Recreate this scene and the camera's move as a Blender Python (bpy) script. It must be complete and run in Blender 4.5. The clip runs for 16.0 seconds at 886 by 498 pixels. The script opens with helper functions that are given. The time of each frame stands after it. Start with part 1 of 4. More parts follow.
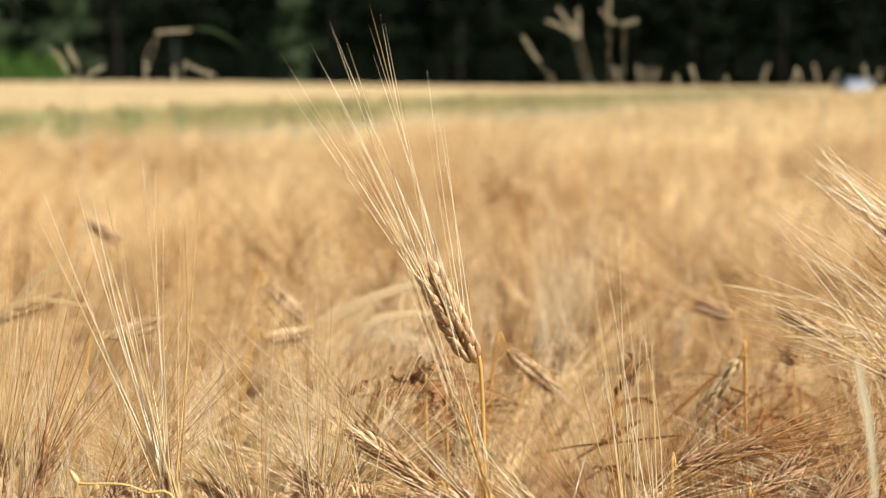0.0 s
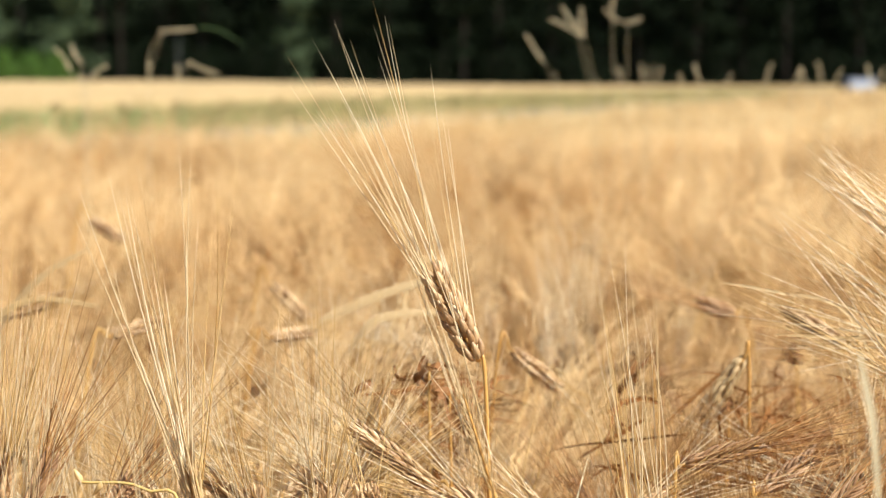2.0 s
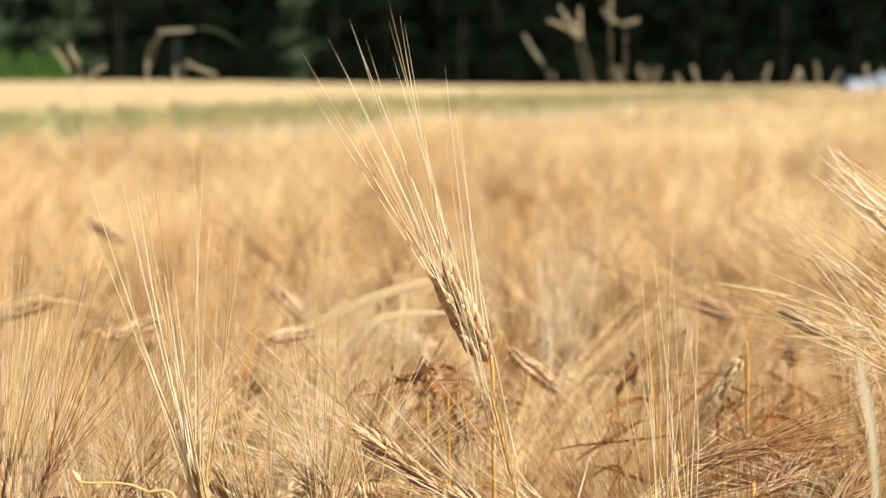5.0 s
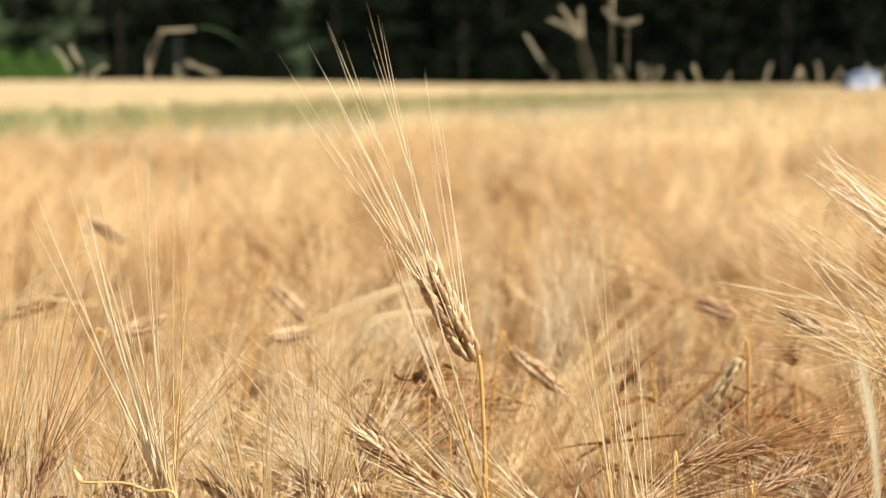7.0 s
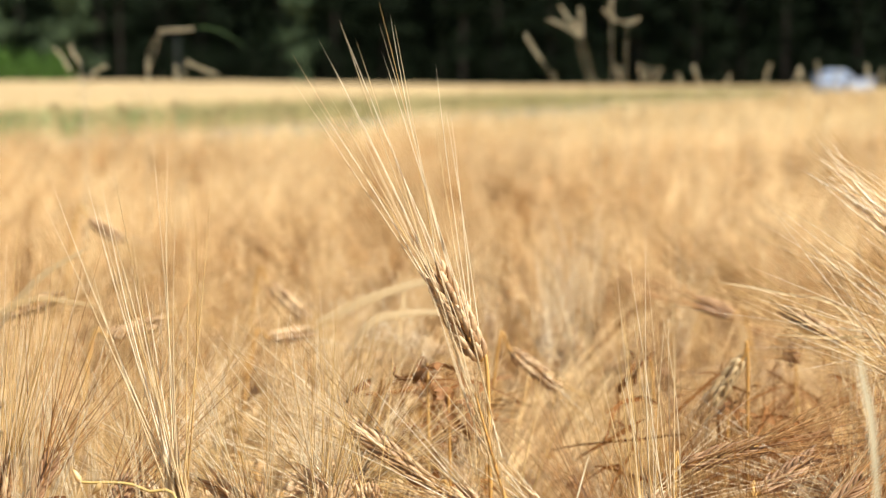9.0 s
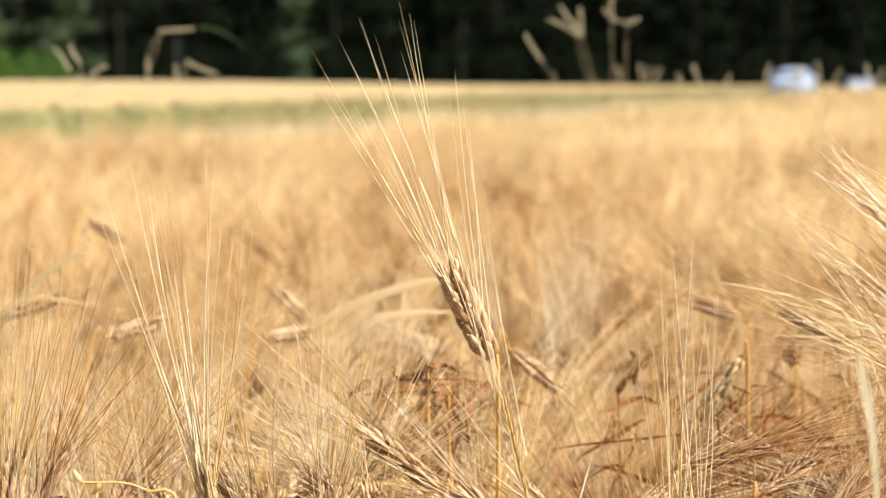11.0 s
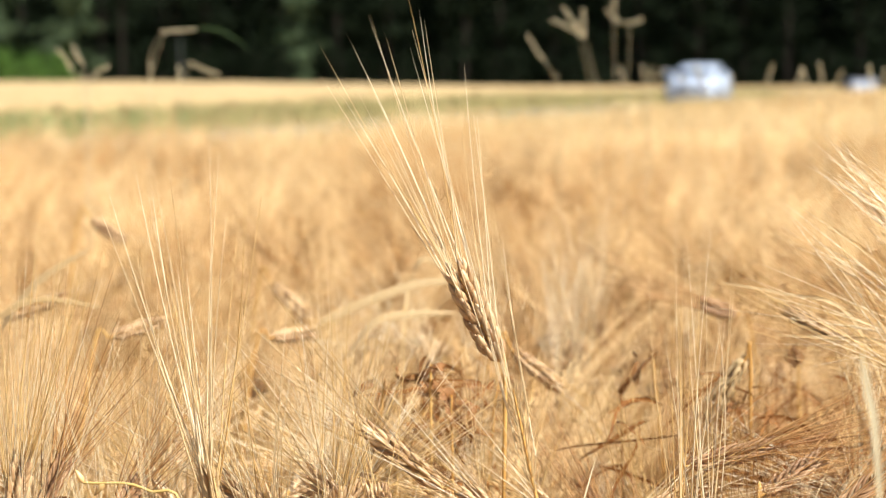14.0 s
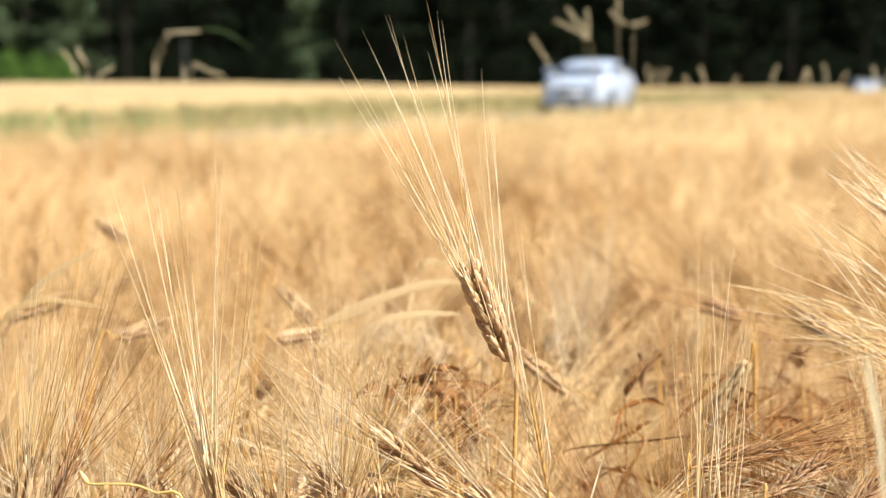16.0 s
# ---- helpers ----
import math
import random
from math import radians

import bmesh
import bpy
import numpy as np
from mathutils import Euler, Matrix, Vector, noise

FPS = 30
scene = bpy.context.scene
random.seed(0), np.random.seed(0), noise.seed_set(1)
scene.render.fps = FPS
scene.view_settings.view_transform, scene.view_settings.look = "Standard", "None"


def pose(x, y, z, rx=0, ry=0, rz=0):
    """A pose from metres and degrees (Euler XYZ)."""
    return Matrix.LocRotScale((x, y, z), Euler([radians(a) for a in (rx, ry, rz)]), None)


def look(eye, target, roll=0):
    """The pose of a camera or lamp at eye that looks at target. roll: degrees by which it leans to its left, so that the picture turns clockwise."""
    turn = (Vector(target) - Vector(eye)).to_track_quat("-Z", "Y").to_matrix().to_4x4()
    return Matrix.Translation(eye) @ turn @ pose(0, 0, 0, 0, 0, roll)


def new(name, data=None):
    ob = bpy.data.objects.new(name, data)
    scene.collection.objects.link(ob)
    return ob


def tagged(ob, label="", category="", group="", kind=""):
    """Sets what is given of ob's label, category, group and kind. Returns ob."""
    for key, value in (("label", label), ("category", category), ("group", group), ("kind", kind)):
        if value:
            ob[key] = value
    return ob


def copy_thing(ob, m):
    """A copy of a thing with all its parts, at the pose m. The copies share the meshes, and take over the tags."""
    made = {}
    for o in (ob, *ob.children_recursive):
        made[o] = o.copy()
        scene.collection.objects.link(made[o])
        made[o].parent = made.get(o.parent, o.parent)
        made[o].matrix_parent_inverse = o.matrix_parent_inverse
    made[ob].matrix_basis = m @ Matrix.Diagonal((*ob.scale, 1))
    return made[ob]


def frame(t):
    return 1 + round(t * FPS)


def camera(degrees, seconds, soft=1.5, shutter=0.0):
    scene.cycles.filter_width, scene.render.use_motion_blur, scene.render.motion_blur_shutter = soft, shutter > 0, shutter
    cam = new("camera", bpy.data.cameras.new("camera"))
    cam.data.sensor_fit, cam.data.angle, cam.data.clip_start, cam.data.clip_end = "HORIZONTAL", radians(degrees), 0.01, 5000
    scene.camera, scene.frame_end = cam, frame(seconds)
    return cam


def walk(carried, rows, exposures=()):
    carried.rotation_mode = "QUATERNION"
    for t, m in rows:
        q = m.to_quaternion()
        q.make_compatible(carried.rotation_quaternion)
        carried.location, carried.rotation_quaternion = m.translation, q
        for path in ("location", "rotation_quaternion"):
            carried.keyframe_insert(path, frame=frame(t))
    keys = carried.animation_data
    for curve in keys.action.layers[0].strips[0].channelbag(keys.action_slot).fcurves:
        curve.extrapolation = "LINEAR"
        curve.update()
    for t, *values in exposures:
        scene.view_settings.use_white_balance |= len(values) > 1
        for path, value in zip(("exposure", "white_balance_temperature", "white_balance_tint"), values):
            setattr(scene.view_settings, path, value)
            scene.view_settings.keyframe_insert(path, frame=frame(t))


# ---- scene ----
# Camera: on a tripod just above the crop, with a slight drift
EYE_Z = 0.97
FOCAL = 3537.0
cam = camera(25.0, 16.0, soft=1.3)
cam.data.dof.use_dof = True
cam.data.dof.focus_distance = 1.14
cam.data.dof.aperture_fstop = 10.2
cam.data.dof.aperture_blades = 0
DRIFT = [(0, 0, 0), (0.5, 0, -1), (1, 2, -2), (1.5, 5, -2), (2, 6, -2), (2.5, 6, -2), (3, 3, -1), (3.5, 3, -1), (4, 2, -1),
         (5.2, 3, -1), (6.5, 5, -2), (7.5, 5, -2), (8.5, 4, -2), (9, 4, -2), (10.2, 4, -2), (11.5, 4, -2), (12.5, 4, -2), (13, 5, -1),
         (13.5, 7, -1), (14, 8.5, -1), (14.5, 9.5, -1), (15, 12, 0), (15.5, 13, 0), (16, 16, 1)]
walk(cam, [(t, pose(0, 0, EYE_Z, 85.02 + math.degrees(v / FOCAL), 0, math.degrees(u / FOCAL))) for t, u, v in DRIFT],
     exposures=[(0, 0.49), (0.55, 0.50), (0.95, 0.62), (8, 0.64), (9, 0.64), (11.5, 0.76), (16, 0.80)])

# World and sun
SUN_DIR = Vector((0.62, -0.38, 0.80)).normalized()
world = bpy.data.worlds.new("sky")
scene.world = world
world.use_nodes = True
wn = world.node_tree
sky = wn.nodes.new("ShaderNodeTexSky")
sky.sky_type = "NISHITA"
sky.sun_disc = False
sky.sun_elevation = math.asin(SUN_DIR.z)
sky.sun_rotation = math.atan2(SUN_DIR.x, SUN_DIR.y)
wn.links.new(sky.outputs[0], wn.nodes["Background"].inputs[0])
wn.nodes["Background"].inputs[1].default_value = 0.065
sun_data = bpy.data.lights.new("sun", "SUN")
sun_data.energy = 5.0
sun_data.angle = radians(0.5)
sun_data.color = (1.0, 0.958, 0.875)
sun = new("sun", sun_data)
sun.matrix_world = look(SUN_DIR * 40, (0, 0, 0))


# Materials
def material(name, low, high, rough=0.6, grain=400.0, bump=0.15, metal=0.0, thin=0.0, spread=0.25, stain=8.0, gloss=0.5, patch=0.6):
    """A surface between two colours: grain and stains at two scales, and a shade of its own for each piece."""
    m = bpy.data.materials.new(name)
    m.use_nodes = True
    nt = m.node_tree
    n, link = nt.nodes, nt.links.new
    bsdf = n["Principled BSDF"]
    bsdf.inputs["Roughness"].default_value = rough
    bsdf.inputs["Metallic"].default_value = metal
    bsdf.inputs["Specular IOR Level"].default_value = gloss
    tex = n.new("ShaderNodeTexCoord")
    fine, wide = n.new("ShaderNodeTexNoise"), n.new("ShaderNodeTexNoise")
    fine.inputs["Scale"].default_value, wide.inputs["Scale"].default_value = grain, stain
    link(tex.outputs["Object"], fine.inputs["Vector"])
    link(tex.outputs["Object"], wide.inputs["Vector"])
    info, geo = n.new("ShaderNodeObjectInfo"), n.new("ShaderNodeNewGeometry")
    add = n.new("ShaderNodeMath")
    add.operation = "ADD"
    link(info.outputs["Random"], add.inputs[0])
    link(geo.outputs["Random Per Island"], add.inputs[1])
    frac = n.new("ShaderNodeMath")
    frac.operation = "FRACT"
    link(add.outputs[0], frac.inputs[0])
    total = n.new("ShaderNodeMath")
    total.operation = "MULTIPLY_ADD"
    total.inputs[1].default_value = spread * 2
    link(frac.outputs[0], total.inputs[0])
    both = n.new("ShaderNodeMath")
    both.operation = "MULTIPLY_ADD"
    both.inputs[1].default_value = 1.0 - spread
    link(fine.outputs["Fac"], both.inputs[0])
    shift = n.new("ShaderNodeMath")
    shift.operation = "MULTIPLY_ADD"
    shift.inputs[1].default_value, shift.inputs[2].default_value = patch, -patch / 2 - spread * 0.5
    link(wide.outputs["Fac"], shift.inputs[0])
    link(shift.outputs[0], both.inputs[2])
    link(both.outputs[0], total.inputs[2])
    ramp = n.new("ShaderNodeMixRGB")
    ramp.inputs[1].default_value, ramp.inputs[2].default_value = (*low, 1), (*high, 1)
    ramp.use_clamp = True
    clamp = n.new("ShaderNodeClamp")
    link(total.outputs[0], clamp.inputs[0])
    link(clamp.outputs[0], ramp.inputs[0])
    link(ramp.outputs[0], bsdf.inputs["Base Color"])
    if bump:
        relief = n.new("ShaderNodeBump")
        relief.inputs["Strength"].default_value = bump
        relief.inputs["Distance"].default_value = 0.4 / grain
        link(fine.outputs["Fac"], relief.inputs["Height"])
        link(relief.outputs[0], bsdf.inputs["Normal"])
    if thin:
        through_light, mix = n.new("ShaderNodeBsdfTranslucent"), n.new("ShaderNodeMixShader")
        link(ramp.outputs[0], through_light.inputs[0])
        mix.inputs[0].default_value = thin
        link(bsdf.outputs[0], mix.inputs[1])
        link(through_light.outputs[0], mix.inputs[2])
        link(mix.outputs[0], n["Material Output"].inputs[0])
    return m


# pale straw, with the white sheen of sunlit awns put into the colour too
PALE_AWN = material("pale_awn", (0.74, 0.52, 0.24), (0.97, 0.86, 0.62), 0.28, 900, 0.1, thin=0.2, spread=0.4, gloss=0.6)
BROWN_AWN = material("brown_awn", (0.28, 0.115, 0.03), (0.66, 0.37, 0.14), 0.4, 900, 0.1, thin=0.15, spread=0.4, gloss=0.4)
DARK_KERNEL = material("brown_husk", (0.20, 0.095, 0.04), (0.54, 0.33, 0.17), 0.5, 700, 0.35)
AWN = material("awn_straw", (0.52, 0.29, 0.08), (0.93, 0.69, 0.33), 0.32, 900, 0.1, thin=0.25, spread=0.4, gloss=0.4)
KERNEL = material("kernel_husk", (0.30, 0.155, 0.06), (0.80, 0.56, 0.31), 0.42, 1100, 0.5, thin=0.08, spread=0.38, stain=260)
STEM = material("stem_straw", (0.56, 0.27, 0.06), (0.84, 0.54, 0.18), 0.42, 500, 0.2, thin=0.1)
LEAF = material("dry_leaf", (0.26, 0.10, 0.025), (0.68, 0.38, 0.13), 0.6, 260, 0.3, thin=0.3)
PALE_LEAF = material("pale_dry_leaf", (0.52, 0.35, 0.15), (0.82, 0.63, 0.36), 0.5, 260, 0.25, thin=0.3, gloss=0.4)
RUST = material("rust_leaf", (0.17, 0.06, 0.014), (0.44, 0.20, 0.06), 0.6, 260, 0.3, thin=0.3, gloss=0.2)
GREEN_BLADE = material("green_blade", (0.018, 0.034, 0.010), (0.045, 0.075, 0.022), 0.6, 200, 0.1, thin=0.3, gloss=0.2)
BROWN = material("brown_leaf", (0.13, 0.055, 0.018), (0.36, 0.17, 0.06), 0.6, 260, 0.3, thin=0.15, gloss=0.25)
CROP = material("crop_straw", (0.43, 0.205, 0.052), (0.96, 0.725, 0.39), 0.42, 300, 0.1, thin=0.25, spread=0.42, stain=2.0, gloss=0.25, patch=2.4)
# lighter than crop_straw: the glare of distant awns is put into the colour
GLARE_STRAW = material("glare_straw", (0.55, 0.355, 0.13), (0.95, 0.765, 0.45), 0.45, 300, 0.1, thin=0.3, spread=0.35, stain=1.2, gloss=0.3, patch=2.2)
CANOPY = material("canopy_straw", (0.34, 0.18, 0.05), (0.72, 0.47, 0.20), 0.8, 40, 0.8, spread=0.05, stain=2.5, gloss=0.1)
FAR_CROP = material("far_crop", (0.40, 0.275, 0.125), (0.62, 0.465, 0.25), 0.8, 12, 0.8, spread=0.05, stain=0.35, gloss=0.1)
SOIL = material("soil", (0.09, 0.055, 0.03), (0.22, 0.14, 0.075), 0.9, 45, 0.8, spread=0.05, stain=3)
ROAD = material("gravel", (0.20, 0.18, 0.16), (0.36, 0.33, 0.29), 0.9, 60, 0.7, spread=0.05, stain=0.8)
GRASS = material("green_grass", (0.07, 0.25, 0.065), (0.28, 0.50, 0.19), 0.55, 30, 0.1, thin=0.3, spread=0.4)
DRY_GRASS = material("dry_grass", (0.30, 0.30, 0.10), (0.62, 0.50, 0.25), 0.55, 30, 0.1, thin=0.3, spread=0.4, gloss=0.2)
# near-black leaves: the shade along the woods' edge is put into the colour
SHADE_FOLIAGE = material("foliage", (0.003, 0.006, 0.003), (0.016, 0.026, 0.012), 0.7, 6, 0.1, thin=0.12, spread=0.35, stain=0.4, gloss=0.06)
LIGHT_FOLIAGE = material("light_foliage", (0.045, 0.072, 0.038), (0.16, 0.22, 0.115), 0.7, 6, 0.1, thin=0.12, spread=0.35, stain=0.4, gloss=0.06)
BUSH = material("bush_foliage", (0.06, 0.13, 0.02), (0.14, 0.26, 0.06), 0.6, 6, 0.1, thin=0.3, spread=0.35, stain=0.5, gloss=0.15)
BARK = material("bark", (0.012, 0.010, 0.008), (0.04, 0.034, 0.028), 0.9, 14, 0.8, spread=0.2, stain=1.2, gloss=0.1)
# near-black: the unlit depth between the trees as a colour
WOODS_SHADE = material("woods_shade", (0.001, 0.0015, 0.001), (0.004, 0.006, 0.003), 0.95, 0.8, 0.5, spread=0.05, stain=0.08, gloss=0.0)
POST = material("weathered_post", (0.05, 0.055, 0.06), (0.10, 0.11, 0.12), 0.8, 30, 0.4, spread=0.1, gloss=0.1)
PALE = material("bleached_straw", (0.42, 0.36, 0.22), (0.70, 0.62, 0.42), 0.5, 300, 0.1, thin=0.2, spread=0.3, gloss=0.2)
YELLOW = material("yellow_stalk", (0.46, 0.31, 0.08), (0.68, 0.49, 0.18), 0.4, 300, 0.1, thin=0.1, gloss=0.3)
PAINT = material("car_paint", (0.49, 0.57, 0.70), (0.59, 0.67, 0.80), 0.3, 200, 0.0, metal=0.2, spread=0.05)
GLASS = material("car_glass", (0.012, 0.016, 0.022), (0.025, 0.032, 0.04), 0.08, 20, 0.0, spread=0.05, gloss=0.6)
TRIM = material("black_trim", (0.012, 0.012, 0.013), (0.03, 0.03, 0.032), 0.5, 90, 0.2, spread=0.05)
LAMP = material("lamp_lens", (0.80, 0.82, 0.85), (0.92, 0.93, 0.95), 0.12, 60, 0.0, metal=0.8, spread=0.05)
RIM = material("wheel_rim", (0.45, 0.46, 0.48), (0.62, 0.63, 0.65), 0.3, 60, 0.0, metal=0.9, spread=0.05)
POST_WHITE = material("blue_grey_paint", (0.27, 0.31, 0.38), (0.36, 0.40, 0.47), 0.5, 40, 0.1, spread=0.05)
WHITE = material("white_paint", (0.62, 0.66, 0.72), (0.78, 0.80, 0.84), 0.35, 40, 0.1, spread=0.05)


# Mesh tools
def mesh_of(name, verts, tris, mat, smooth=True):
    me = bpy.data.meshes.new(name)
    verts, tris = np.asarray(verts, dtype=np.float32), np.asarray(tris, dtype=np.int32)
    me.vertices.add(len(verts))
    me.vertices.foreach_set("co", verts.ravel())
    me.loops.add(tris.size)
    me.loops.foreach_set("vertex_index", tris.ravel())
    me.polygons.add(len(tris))
    me.polygons.foreach_set("loop_start", np.arange(0, tris.size, 3, dtype=np.int32))
    if smooth:
        me.polygons.foreach_set("use_smooth", np.ones(len(tris), dtype=bool))
    me.update(calc_edges=True)
    me.validate()
    me.materials.append(mat)
    return me


def join(parts):
    vs, ts, k = [], [], 0
    for v, t in parts:
        vs.append(v)
        ts.append(t + k)
        k += len(v)
    return np.concatenate(vs), np.concatenate(ts)


def unit(v):
    return v / max(np.linalg.norm(v), 1e-9)


def side_axes(d):
    a = np.array((0.0, 0, 1)) if abs(d[2]) < 0.8 else np.array((1.0, 0, 0))
    u = unit(np.cross(d, a))
    return u, np.cross(d, u)


def tube(points, radii, sides=4):
    """A tapered tube along points; a last radius of zero ends it in a point."""
    points = np.asarray(points, dtype=float)
    n = len(points)
    way = np.gradient(points, axis=0)
    u, _ = side_axes(unit(points[-1] - points[0]))
    vs = []
    ang = np.arange(sides) * 2 * math.pi / sides
    for i in range(n):
        d = unit(way[i])
        a = unit(u - d * np.dot(u, d))
        b = np.cross(d, a)
        vs.append(points[i] + radii[i] * (np.cos(ang)[:, None] * a + np.sin(ang)[:, None] * b))
    tris = []
    last = n - 1
    sharp = radii[-1] <= 0
    if sharp:
        vs[-1] = points[-1:]
    for i in range(last):
        for k in range(sides):
            a, b = i * sides + k, i * sides + (k + 1) % sides
            if sharp and i == last - 1:
                tris.append((a, b, last * sides))
            else:
                c, d2 = a + sides, b + sides
                tris += [(a, b, d2), (a, d2, c)]
    return np.concatenate(vs), np.array(tris)


def spline(ctrl, n):
    """Points on a smooth curve through the control points."""
    c = np.asarray(ctrl, dtype=float)
    c = np.vstack((2 * c[0] - c[1], c, 2 * c[-1] - c[-2]))
    out = []
    seg = len(c) - 3
    for s in np.linspace(0, seg - 1e-6, n):
        i, f = int(s), s - int(s)
        p0, p1, p2, p3 = c[i:i + 4]
        out.append(0.5 * (2 * p1 + (p2 - p0) * f + (2 * p0 - 5 * p1 + 4 * p2 - p3) * f * f + (3 * p1 - p0 - 3 * p2 + p3) * f ** 3))
    return np.array(out)


def ribbon(points, widths, side, fold=0.25):
    """A folded dry leaf blade with a raised edge on both sides."""
    points = np.asarray(points, dtype=float)
    vs, tris = [], []
    for i, p in enumerate(points):
        d = unit(points[min(i + 1, len(points) - 1)] - points[max(i - 1, 0)])
        a = unit(side - d * np.dot(side, d))
        up = np.cross(a, d)
        w = widths[i]
        vs += [p - a * w + up * w * fold, p, p + a * w + up * w * fold]
    for i in range(len(points) - 1):
        for k in (0, 1):
            q = i * 3 + k
            tris += [(q, q + 1, q + 4), (q, q + 4, q + 3)]
    return np.array(vs), np.array(tris)


def kernel_shape(base, way, length, width, out, sides=6, rings=4):
    """A plump pointed grain, keeled on its outer side."""
    t = np.linspace(0, 1, rings + 2)
    pts = np.array([base + way * length * s + out * width * 0.35 * math.sin(s * math.pi) for s in t])
    prof = np.minimum(1, ((t + 0.03) / 0.3) ** 0.55) * (1 - t) ** 0.62 * 1.15 * width * 0.5
    prof[-1] = 0
    return tube(pts, prof, sides)


def head_shape(base, tip, rng, awn_len, cone, bias=0.0, nodes=10, fine=2, plump=1.0, thick=0.00031, share=1.0):
    """Grains and awns of one bearded ear: lists of (verts, tris)."""
    base, tip = np.asarray(base, dtype=float), np.asarray(tip, dtype=float)
    axis = unit(tip - base)
    length = np.linalg.norm(tip - base)
    u, v = side_axes(axis)
    lean = math.radians(bias)
    right = np.array((1.0, 0, 0))
    right = unit(right - axis * np.dot(right, axis)) if abs(axis[0]) < 0.95 else u
    beard_axis = unit(axis * math.cos(lean) - right * math.sin(lean))
    grains, awns = [], []
    per = 3 if fine >= 1 else 2
    for i in range(nodes):
        s = (i + 0.3) / nodes
        girth = 0.85 + 0.3 * math.sin(s * 2.6) - 0.25 * s
        for k in range(per):
            phi = (0.35 if i % 2 else 0.35 + math.pi) + (k - 1) * 0.95 + rng.normal(0, 0.08)
            out = math.cos(phi) * u + math.sin(phi) * v
            b = base + axis * length * s + out * 0.0021 * girth * min(max(plump, 0.5), 1.3)
            way = unit(axis + out * (0.32 + rng.normal(0, 0.05)))
            kl = 0.0142 * girth * rng.uniform(0.92, 1.1)
            if fine >= 1:
                grains.append(kernel_shape(b, way, kl, 0.0046 * girth * plump, out, 6 if fine == 2 else 4, 4 if fine == 2 else 1))
            if rng.uniform() > share:
                continue
            a = math.radians(cone) * math.sqrt(rng.uniform(0.02, 1.0))
            side = unit(out + 0.5 * rng.normal(0, 1, 3))
            side = unit(side - beard_axis * np.dot(side, beard_axis))
            d = beard_axis * math.cos(a) + side * math.sin(a)
            al = awn_len * rng.uniform(0.58, 1.1) * (0.85 + 0.25 * math.sin(s * 3))
            start = b + way * kl * 0.9
            bow = side * rng.normal(0.0, 0.016) * al + rng.normal(0, 0.009, 3) * al
            n = 6 if fine == 2 else (3 if fine == 1 else 2)
            f = np.linspace(0, 1, n)[:, None]
            pts = start + d * al * f + bow * np.sin(f * math.pi) + np.array((0, 0, -0.05 * al)) * f * f * abs(d[0])
            r = thick if fine == 2 else (0.00042 if fine == 1 else 0.0007)
            awns.append(tube(pts, list(r * (1 - 0.75 * f[:-1, 0])) + [0], 3))
    return grains, awns


def stem_path(base, tip, rng, n=14, foot=None, kink=1.0):
    base, tip = np.asarray(base, dtype=float), np.asarray(tip, dtype=float)
    e = unit(tip - base)
    neck = base - e * 0.035 * kink
    low = neck - np.array((e[0] * 0.05 * kink, e[1] * 0.05 * kink, 0.13))
    if foot is None:
        foot = np.array((low[0] - e[0] * 0.05 + rng.normal(0, 0.012), low[1] - e[1] * 0.05 + rng.normal(0, 0.012), 0.0))
    foot = np.asarray(foot, dtype=float)
    mid = (low * 0.5 + foot * 0.5) + np.array((rng.normal(0, 0.006), rng.normal(0, 0.006), 0))
    return spline([foot, mid, low, neck, base], n)


def leaf_shape(start, rng, size=0.16, droop=0.8, n=7, wide=0.0042):
    az = rng.uniform(0, 2 * math.pi)
    h = np.array((math.cos(az), math.sin(az), 0))
    f = np.linspace(0, 1, n)
    pts = [start + h * size * s * 0.8 + np.array((0, 0, size * (0.5 * s - droop * s * s))) for s in f]
    w = wide * np.sin(np.clip(f * 0.9 + 0.12, 0, 1) * math.pi) ** 0.7
    side = np.cross(h, (0, 0, 1)) + rng.normal(0, 0.25, 3)
    return ribbon(pts, w, side)


def part(name, shape, mat, parent, label="", smooth=True):
    """One mesh under a thing or under a part."""
    ob = new(name, mesh_of(name, shape[0], shape[1], mat, smooth))
    ob.parent = parent
    return tagged(ob, label)


def box_shape(x0, x1, y0, y1, z0, z1, bevel=0.0):
    bm = bmesh.new()
    bmesh.ops.create_cube(bm, size=1.0)
    for v in bm.verts:
        v.co = Vector((x0 if v.co.x < 0 else x1, y0 if v.co.y < 0 else y1, z0 if v.co.z < 0 else z1))
    if bevel:
        bmesh.ops.bevel(bm, geom=bm.edges[:], offset=bevel, segments=2, affect="EDGES")
    bmesh.ops.triangulate(bm, faces=bm.faces[:])
    bm.verts.index_update()
    shape = np.array([v.co[:] for v in bm.verts]), np.array([[v.index for v in f.verts] for f in bm.faces])
    bm.free()
    return shape


# The lie of the land: road, verges and far field run along one line, 17 degrees to the right of the view
ROAD_SLOPE = 0.31
NEAR_EDGE, ROAD_IN, ROAD_OUT, FAR_EDGE = 5.0, 10.8, 14.2, 17.6


def ground_z(x, y):
    """The land falls away gently in the distance, more on the right than on the left."""
    k = min(max((x + 25) / 35, 0.0), 1.0)
    return -0.0042 * min(max(y - 55, 0.0), 95.0) * (0.08 + 0.92 * k * k * (3 - 2 * k))


